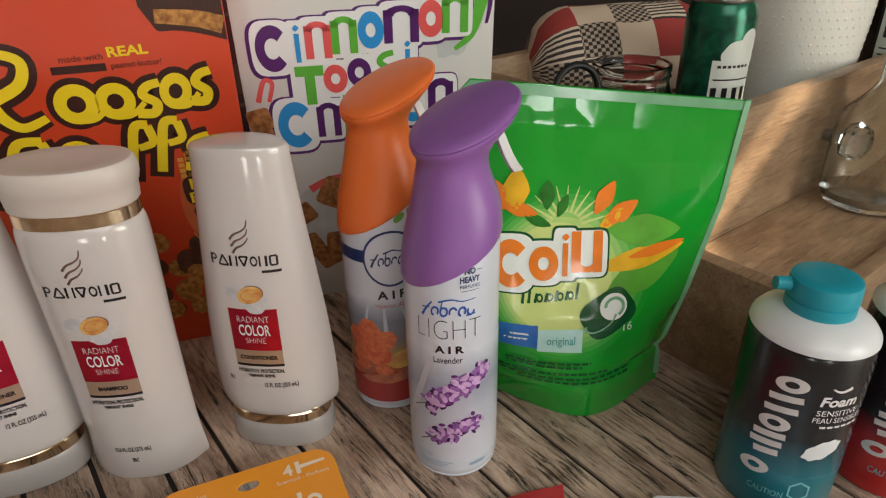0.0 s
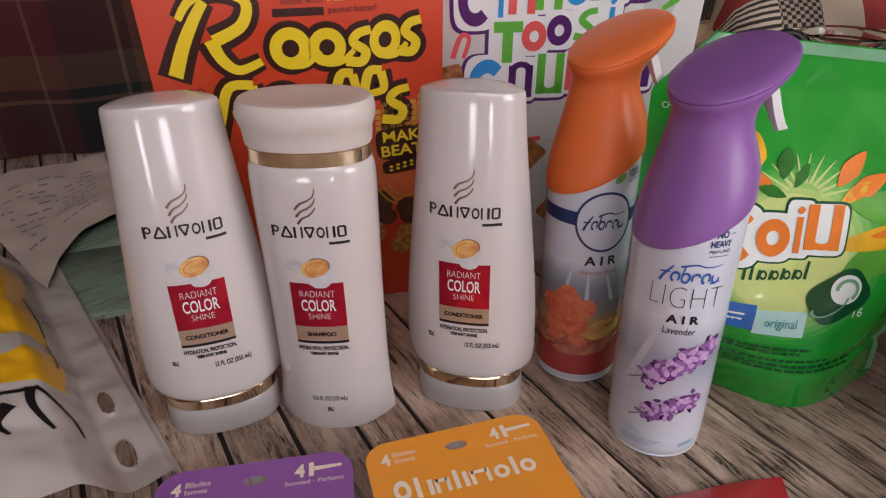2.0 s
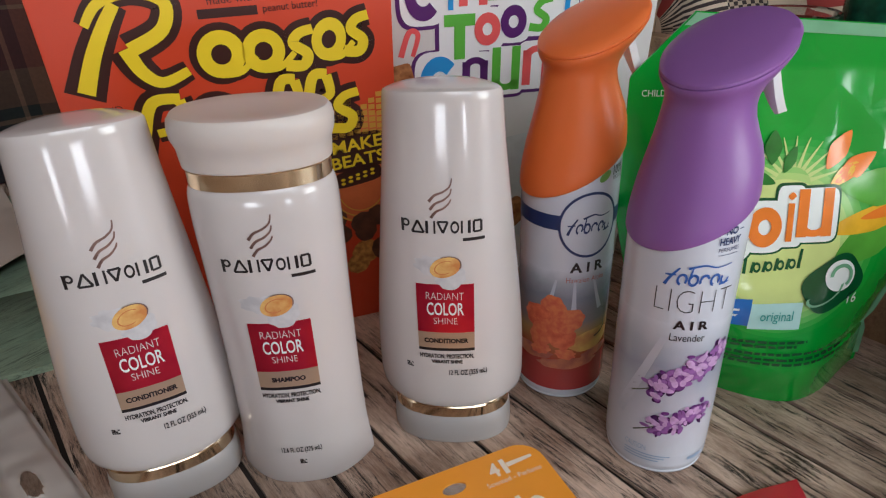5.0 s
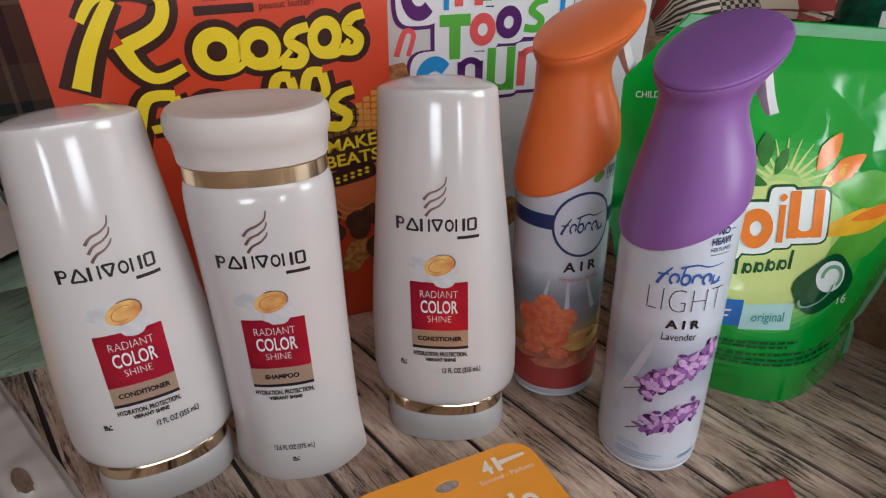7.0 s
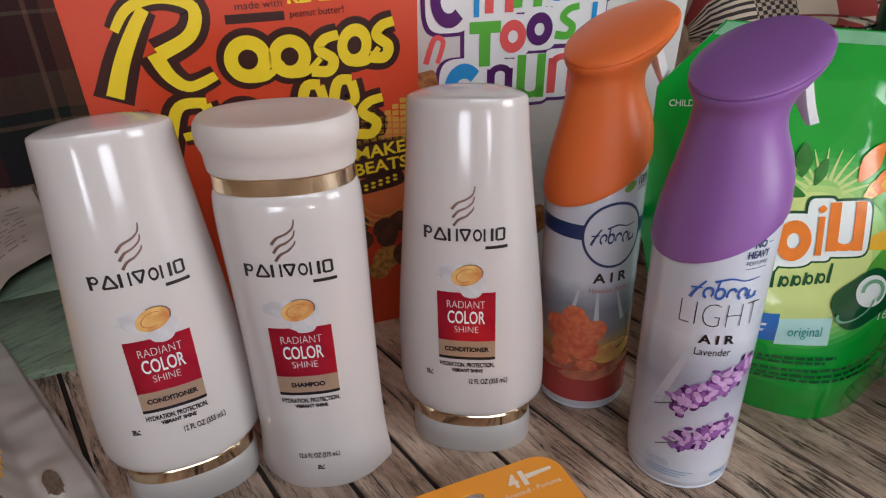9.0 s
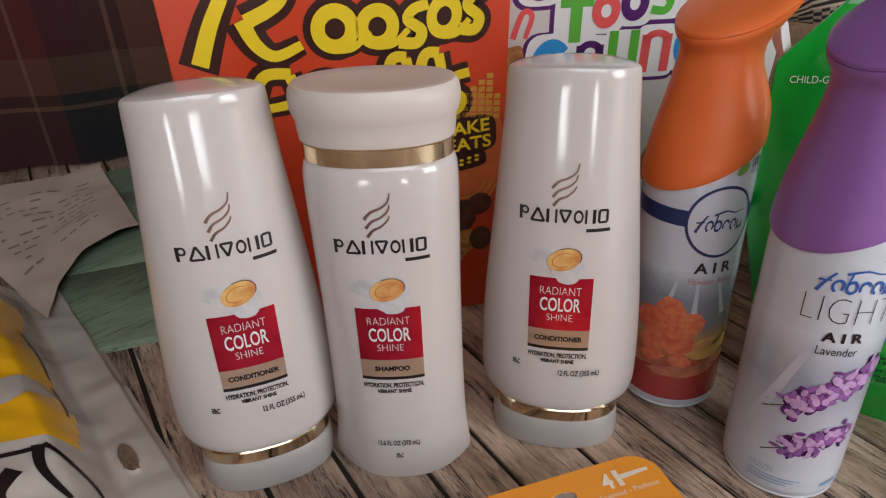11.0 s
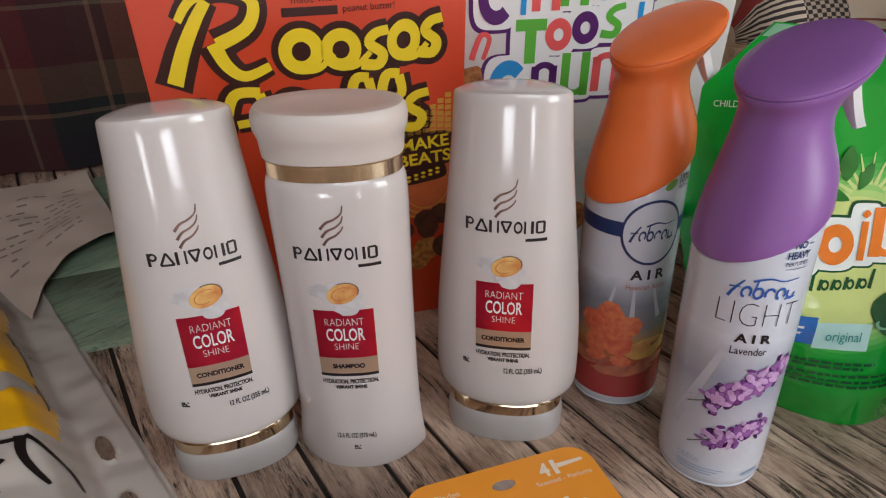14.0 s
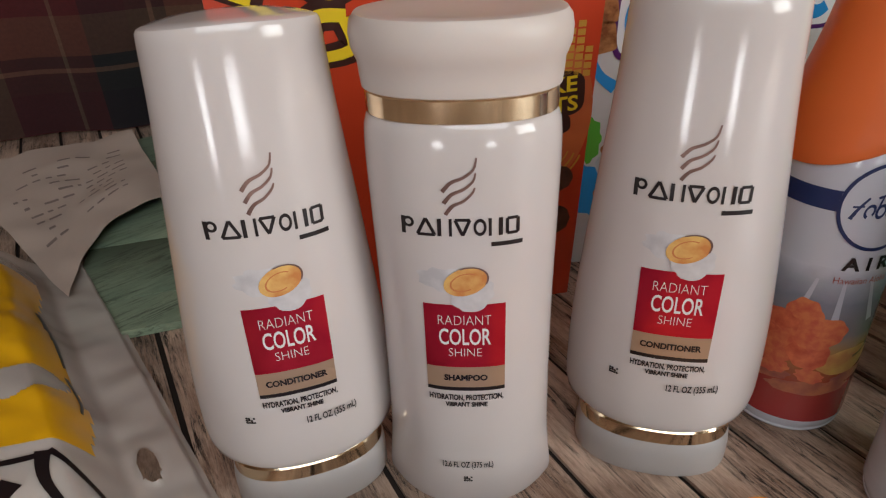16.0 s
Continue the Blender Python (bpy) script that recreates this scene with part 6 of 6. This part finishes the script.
# ---- plaid cloth hanging behind ----
def plaid_material():
    m = bpy.data.materials.new("dark_plaid_flannel")
    m.use_nodes = True
    nt = m.node_tree
    b = nt.nodes["Principled BSDF"]
    b.inputs["Roughness"].default_value = 0.9
    b.inputs["Sheen Weight"].default_value = 0.2
    tc = nt.nodes.new("ShaderNodeTexCoord")
    sep = nt.nodes.new("ShaderNodeSeparateXYZ")
    nt.links.new(tc.outputs["UV"], sep.inputs[0])

    def stripes(out, phase):
        mul = nt.nodes.new("ShaderNodeMath")
        mul.operation = "MULTIPLY_ADD"
        mul.inputs[1].default_value, mul.inputs[2].default_value = 4.6, phase
        nt.links.new(out, mul.inputs[0])
        fr = nt.nodes.new("ShaderNodeMath")
        fr.operation = "FRACT"
        nt.links.new(mul.outputs[0], fr.inputs[0])
        r = nt.nodes.new("ShaderNodeValToRGB")
        r.color_ramp.interpolation = "CONSTANT"
        el = r.color_ramp.elements
        cols = [(0.0, (78, 18, 22)), (0.22, (110, 84, 68)), (0.240, (78, 18, 22)), (0.36, (22, 18, 26)), (0.56, (26, 32, 30)), (0.66, (110, 84, 68)), (0.680, (26, 32, 30)), (0.74, (96, 64, 48)), (0.93, (80, 18, 22))]
        for k, (p, c) in enumerate(cols):
            e = el[0] if k == 0 else (el[1] if k == 1 else el.new(p))
            e.position, e.color = p, srgb(*c)
        nt.links.new(fr.outputs[0], r.inputs[0])
        return r.outputs[0]

    mix = nt.nodes.new("ShaderNodeMix")
    mix.data_type = "RGBA"
    mix.inputs[0].default_value = 0.5
    nt.links.new(stripes(sep.outputs[0], 0.1), mix.inputs[6])
    nt.links.new(stripes(sep.outputs[1], 0.35), mix.inputs[7])
    n = nt.nodes.new("ShaderNodeTexNoise")
    n.inputs["Scale"].default_value = 260
    nt.links.new(tc.outputs["UV"], n.inputs["Vector"])
    hsv = nt.nodes.new("ShaderNodeHueSaturation")
    mr = nt.nodes.new("ShaderNodeMapRange")
    mr.inputs["To Min"].default_value, mr.inputs["To Max"].default_value = 0.75, 1.25
    nt.links.new(n.outputs[0], mr.inputs[0])
    nt.links.new(mr.outputs[0], hsv.inputs["Value"])
    nt.links.new(mix.outputs[2], hsv.inputs["Color"])
    nt.links.new(hsv.outputs[0], b.inputs["Base Color"])
    return m


plaid = plaid_material()
cloth = thing("plaid_cloth", "dark red and navy plaid flannel cloth hanging down", "cloth", pose(-1.10, 0.5560, 0, 0, 0, 24.5))
bm = bmesh.new()
uvl = bm.loops.layers.uv.new("UVMap")
NX, NZ = 90, 30
fold = lambda x, z: 0.010 * math.sin(x * 21) * (0.3 + z) + 0.006 * math.sin(x * 47 + z * 3)
grid = {}
for side in (0, 1):
    for i in range(NX + 1):
        for j in range(NZ + 1):
            x, z = 0.95 * i / NX, 0.002 + 0.78 * j / NZ
            grid[side, i, j] = bm.verts.new((x, fold(x, z) + 0.004 * side, z))
for side in (0, 1):
    for i in range(NX):
        for j in range(NZ):
            f = bm.faces.new((grid[side, i, j], grid[side, i + 1, j], grid[side, i + 1, j + 1], grid[side, i, j + 1]))
for i in range(NX):
    for j in (0, NZ):
        bm.faces.new((grid[0, i, j], grid[0, i + 1, j], grid[1, i + 1, j], grid[1, i, j]))
for j in range(NZ):
    for i in (0, NX):
        bm.faces.new((grid[0, i, j], grid[0, i, j + 1], grid[1, i, j + 1], grid[1, i, j]))
finish(bm)
for f in bm.faces:
    for lp in f.loops:
        lp[uvl].uv = (lp.vert.co.x, lp.vert.co.z)
part("flannel", bm, plaid, cloth, angle=60)


# ---- things in the crate ----
def turned(profile, seg=48):
    return rings_mesh([oval(r, r, 2, z, seg) for r, z in profile])


glass = bpy.data.materials.new("clear_glass")
glass.use_nodes = True
gb = glass.node_tree.nodes["Principled BSDF"]
gb.inputs["Base Color"].default_value = (0.93, 0.96, 0.95, 1)
gb.inputs["Roughness"].default_value = 0.03
gb.inputs["Transmission Weight"].default_value = 1.0
gb.inputs["IOR"].default_value = 1.45

jar = thing("glass_jar", "clear empty glass jar with a threaded rim", "jar", Matrix.Translation((0.1620, 0.5740, 0.1042)))
part("jar_body", turned([(0.028, 0.0), (0.033, 0.003), (0.035, 0.010), (0.035, 0.068), (0.0325, 0.076), (0.0325, 0.080), (0.0338, 0.082), (0.0325, 0.084), (0.0335, 0.087), (0.0332, 0.0905), (0.0315, 0.0915), (0.0300, 0.0900), (0.0300, 0.078), (0.0325, 0.068), (0.0325, 0.010), (0.029, 0.006)]), glass, jar)
black_iron = material("black_iron", srgb(30, 28, 28), 0.5, metal=0.4, vary=0.2, scale=60, bump=0.1)
loop = thing("iron_ring_handle", "dark iron ring handle beside the jar", "handle", Matrix.Translation((0.1130, 0.5500, 0.1790)) @ pose(0, 0, 0, 80, 0, 20))
bm = bmesh.new()
rings = []
for i in range(40):
    a = 2 * math.pi * i / 40
    rings.append([((0.0200 + 0.0030 * math.cos(2 * math.pi * k / 10)) * math.cos(a), (0.0200 + 0.0030 * math.cos(2 * math.pi * k / 10)) * math.sin(a), 0.0030 * math.sin(2 * math.pi * k / 10)) for k in range(10)])
rows = [[bm.verts.new(p) for p in r] for r in rings]
for i in range(40):
    a, b = rows[i], rows[(i + 1) % 40]
    for k in range(10):
        bm.faces.new((a[k], a[(k + 1) % 10], b[(k + 1) % 10], b[k]))
part("ring", finish(bm), black_iron, loop)

tin_green = material("dark_green_tin", srgb(20, 62, 50), 0.25, metal=0.5, vary=0.5, scale=70, colour2=srgb(36, 110, 84), bump=0.05)
tin_top = material("bare_aluminium", srgb(170, 170, 168), 0.3, metal=1.0, vary=0.1, scale=60)
cream_label = material("cream_label", srgb(206, 208, 200), 0.4, vary=0.06, scale=50)
drink = thing("drink_can", "dark green drink can with a cream label", "drink can", Matrix.Translation((0.2330, 0.5790, 0.1042)))
part("can_body", turned([(0.020, 0.0), (0.0235, 0.004), (0.0275, 0.012), (0.028, 0.016), (0.028, 0.128), (0.0255, 0.137), (0.0242, 0.139)]), tin_green, drink)
part("can_lid", turned([(0.0241, 0.1391), (0.0246, 0.1400), (0.0246, 0.1420), (0.0233, 0.1422), (0.0224, 0.1395), (0.010, 0.1392)]), tin_top, drink)
lab = on_can(0.0003, 0.028, 14)
lab2 = on_can(0.0006, 0.028, 14)


def crest(bm):
    grid_cells(bm, lab, -0.0185, 0.022, 0.0185, 0.096)
    disc_cells(bm, lab, 0.004, 0.098, 0.017, 0.014, 0, wobble=0.05)
    disc_cells(bm, lab, 0.012, 0.108, 0.010, 0.012, 0)


printed("can_label", cream_label, drink, crest, "cream crest label")


def crest_marks(bm):
    for k in range(7):
        grid_cells(bm, lab2, -0.014 + 0.0040 * k, 0.0900, -0.0112 + 0.0040 * k, 0.0922)
    for k in range(4):
        grid_cells(bm, lab2, -0.0165 + 0.0088 * k, 0.0520, -0.0165 + 0.0088 * k + 0.0045, 0.0740)
    grid_cells(bm, lab2, -0.016, 0.0800, 0.016, 0.0812)
    grid_cells(bm, lab2, -0.016, 0.0450, 0.016, 0.0462)


tagged(printed("label_print", ink_black, drink, crest_marks, "rows of plain black bars"), kind="stuff")

milk = material("milk_glass", srgb(236, 232, 222), 0.22, vary=0.04, scale=20, sss=0.3, coat=0.3)
vase = thing("milk_glass_vase", "white hobnail milk glass vase", "vase", Matrix.Translation((0.3480, 0.6800, 0.1042)))
prof = [(0.040, 0.0), (0.046, 0.004), (0.050, 0.020), (0.056, 0.060), (0.060, 0.110), (0.062, 0.160), (0.060, 0.200), (0.054, 0.215)]
part("vase_body", turned(prof), milk, vase)
bm = bmesh.new()
for j in range(27):
    z = 0.010 + 0.0075 * j
    r = [prof[k][0] + (prof[k + 1][0] - prof[k][0]) * (z - prof[k][1]) / (prof[k + 1][1] - prof[k][1]) for k in range(len(prof) - 1) if prof[k][1] <= z <= prof[k + 1][1]][0]
    for i in range(50):
        a = 2 * math.pi * (i + 0.5 * (j % 2)) / 50
        bmesh.ops.create_icosphere(bm, subdivisions=1, radius=0.0030, matrix=Matrix.Translation(((r - 0.0023) * math.cos(a), (r - 0.0023) * math.sin(a), z)))
tagged(part("hobnail", finish(bm), milk, vase, "raised white glass dots", angle=0), kind="stuff")

bottle = thing("dark_bottle", "dark bottle with a cream scalloped label", "bottle", Matrix.Translation((0.4720, 0.7050, 0.1042)))
part("bottle_body", turned([(0.034, 0.0), (0.038, 0.004), (0.038, 0.150), (0.030, 0.175), (0.014, 0.190), (0.013, 0.230)]), material("dark_bottle_glass", srgb(34, 28, 26), 0.15, vary=0.1), bottle)
bl = on_can(0.0004, 0.038, -38)
printed("bottle_label", cream_label, bottle, lambda bm: (grid_cells(bm, bl, -0.022, 0.060, 0.022, 0.140), disc_cells(bm, bl, 0.0, 0.140, 0.018, 0.010)))
bl2 = on_can(0.0007, 0.038, -38)
tagged(printed("label_print", ink_black, bottle, lambda bm: ([grid_cells(bm, bl2, -0.017 + 0.0095 * k, 0.086, -0.0115 + 0.0095 * k, 0.106) for k in range(4)], [grid_cells(bm, bl2, -0.018, 0.075 - 0.006 * k, 0.018, 0.0765 - 0.006 * k) for k in range(2)], disc_cells(bm, bl2, 0.0, 0.122, 0.006, 0.003, wobble=0.3))), kind="stuff")


def patchwork():
    """Quilt cloth: squares of red, cream, black check and stripes."""
    m = bpy.data.materials.new("patchwork_cloth")
    m.use_nodes = True
    nt = m.node_tree
    b = nt.nodes["Principled BSDF"]
    b.inputs["Roughness"].default_value = 0.95
    tc = nt.nodes.new("ShaderNodeTexCoord")

    def wave(scale, turn, c1, c2):
        mp = nt.nodes.new("ShaderNodeMapping")
        mp.inputs["Rotation"].default_value = (0, 0, radians(turn))
        nt.links.new(tc.outputs["UV"], mp.inputs[0])
        w = nt.nodes.new("ShaderNodeTexWave")
        w.inputs["Scale"].default_value, w.inputs["Distortion"].default_value = scale, 0.4
        nt.links.new(mp.outputs[0], w.inputs["Vector"])
        r = nt.nodes.new("ShaderNodeValToRGB")
        r.color_ramp.elements[0].position, r.color_ramp.elements[1].position = 0.45, 0.55
        r.color_ramp.elements[0].color, r.color_ramp.elements[1].color = c1, c2
        nt.links.new(w.outputs[0], r.inputs[0])
        return r.outputs[0]

    ch = nt.nodes.new("ShaderNodeTexChecker")
    ch.inputs["Scale"].default_value = 260
    ch.inputs["Color1"].default_value, ch.inputs["Color2"].default_value = srgb(52, 44, 44), srgb(176, 156, 138)
    nt.links.new(tc.outputs["UV"], ch.inputs["Vector"])
    stripe1 = wave(46, 90, srgb(212, 192, 172), srgb(60, 50, 50))
    sel = nt.nodes.new("ShaderNodeTexChecker")
    sel.inputs["Scale"].default_value = 27
    nt.links.new(tc.outputs["UV"], sel.inputs["Vector"])
    sel2 = nt.nodes.new("ShaderNodeTexChecker")
    sel2.inputs["Scale"].default_value = 13.5
    nt.links.new(tc.outputs["UV"], sel2.inputs["Vector"])

    def mix(f, a, c):
        x = nt.nodes.new("ShaderNodeMix")
        x.data_type = "RGBA"
        nt.links.new(f, x.inputs[0])
        for s, v in ((x.inputs[6], a), (x.inputs[7], c)):
            if isinstance(v, tuple):
                s.default_value = v
            else:
                nt.links.new(v, s)
        return x.outputs[2]

    one = mix(sel.outputs["Fac"], stripe1, ch.outputs[0])
    two = mix(sel.outputs["Fac"], srgb(204, 182, 160), srgb(158, 58, 54))
    nt.links.new(mix(sel2.outputs["Fac"], one, two), b.inputs["Base Color"])
    return m


quilt = thing("rolled_quilt", "rolled patchwork quilt in red, black and cream", "quilt", pose(0.0850, 0.6720, 0.1660, 0, 0, 11))
bm = bmesh.new()
uvl = bm.loops.layers.uv.new("UVMap")
NA, NL, LEN = 44, 24, 0.185
rows = []
for j in range(NL + 1):
    x = LEN * j / NL
    end = min(1.0, math.sqrt(max(0.0, 1 - (1 - min(1.0, min(j, NL - j) / 5.0)) ** 2)) * 0.75 + 0.25)
    rows.append([bm.verts.new((x, (0.056 + 0.006 * math.cos(2 * t)) * end * math.cos(t), 0.0610 * end * math.sin(t) + 0.003 * noise.noise((x * 25, t * 2, 1)))) for t in (2 * math.pi * i / NA for i in range(NA))])
for j in range(NL):
    for i in range(NA):
        k = (i + 1) % NA
        f = bm.faces.new((rows[j][i], rows[j][k], rows[j + 1][k], rows[j + 1][i]))
        for lp, (a, c) in zip(f.loops, ((i, j), (i + 1, j), (i + 1, j + 1), (i, j + 1))):
            lp[uvl].uv = (LEN * c / NL, 0.42 * a / NA)
for r in (rows[0], rows[-1]):
    f = bm.faces.new(r)
for f in bm.faces:
    f.smooth = True
bmesh.ops.recalc_face_normals(bm, faces=bm.faces[:])
part("quilt_roll", bm, patchwork(), quilt, angle=60)

flask = thing("glass_bottle", "clear round glass bottle in the lower tray", "bottle", CR @ pose(E0 + 0.215, 0.1900, 0.0802))
part("bottle_glass", turned([(0.028, 0.0), (0.036, 0.004), (0.039, 0.014), (0.039, 0.060), (0.034, 0.080), (0.020, 0.096), (0.0155, 0.104), (0.0155, 0.130), (0.0175, 0.132), (0.0175, 0.138), (0.0140, 0.139), (0.0125, 0.130), (0.0125, 0.106), (0.018, 0.095), (0.032, 0.078), (0.0365, 0.058), (0.0365, 0.014), (0.030, 0.007)]), glass, flask)
knob = thing("crystal_knob", "faceted crystal knob on the crate's riser", "knob", CR @ pose(E0 + 0.210, 0.2348, 0.132, 90, 0, 0))
part("stem", turned([(0.005, 0.0), (0.005, 0.012)], 12), tin_top, knob)
part("crystal", rings_mesh([oval(r, r, 2, z, 8) for r, z in ((0.006, 0.0121), (0.014, 0.018), (0.017, 0.026), (0.013, 0.034), (0.007, 0.037))]), glass, knob, angle=5)


# ---- planks of the table top, last ----
cuts = left + JOINTS + right
reach = 2.2
for k in range(len(cuts) - 1):
    n0, n1 = cuts[k] + 0.0016, cuts[k + 1] - 0.0016
    quad = [(-GY * n + GX * s, GX * n + GY * s) for n, s in ((n0, -reach), (n1, -reach), (n1, reach), (n0, reach))]
    poly = clip_rect(quad, TABLE)
    if len(poly) < 3:
        continue
    cx, cy = sum(p[0] for p in poly) / len(poly), sum(p[1] for p in poly) / len(poly)
    bm = bmesh.new()
    low = [bm.verts.new((x, y, -0.0021)) for x, y in poly]
    high = [bm.verts.new((cx + (x - cx) * 0.9995, cy + (y - cy) * 0.9995, 0.0)) for x, y in poly]
    bm.faces.new(high)
    for i in range(len(poly)):
        j = (i + 1) % len(poly)
        bm.faces.new((low[i], low[j], high[j], high[i]))
    part("plank", finish(bm, False), wood_table, table, angle=0)
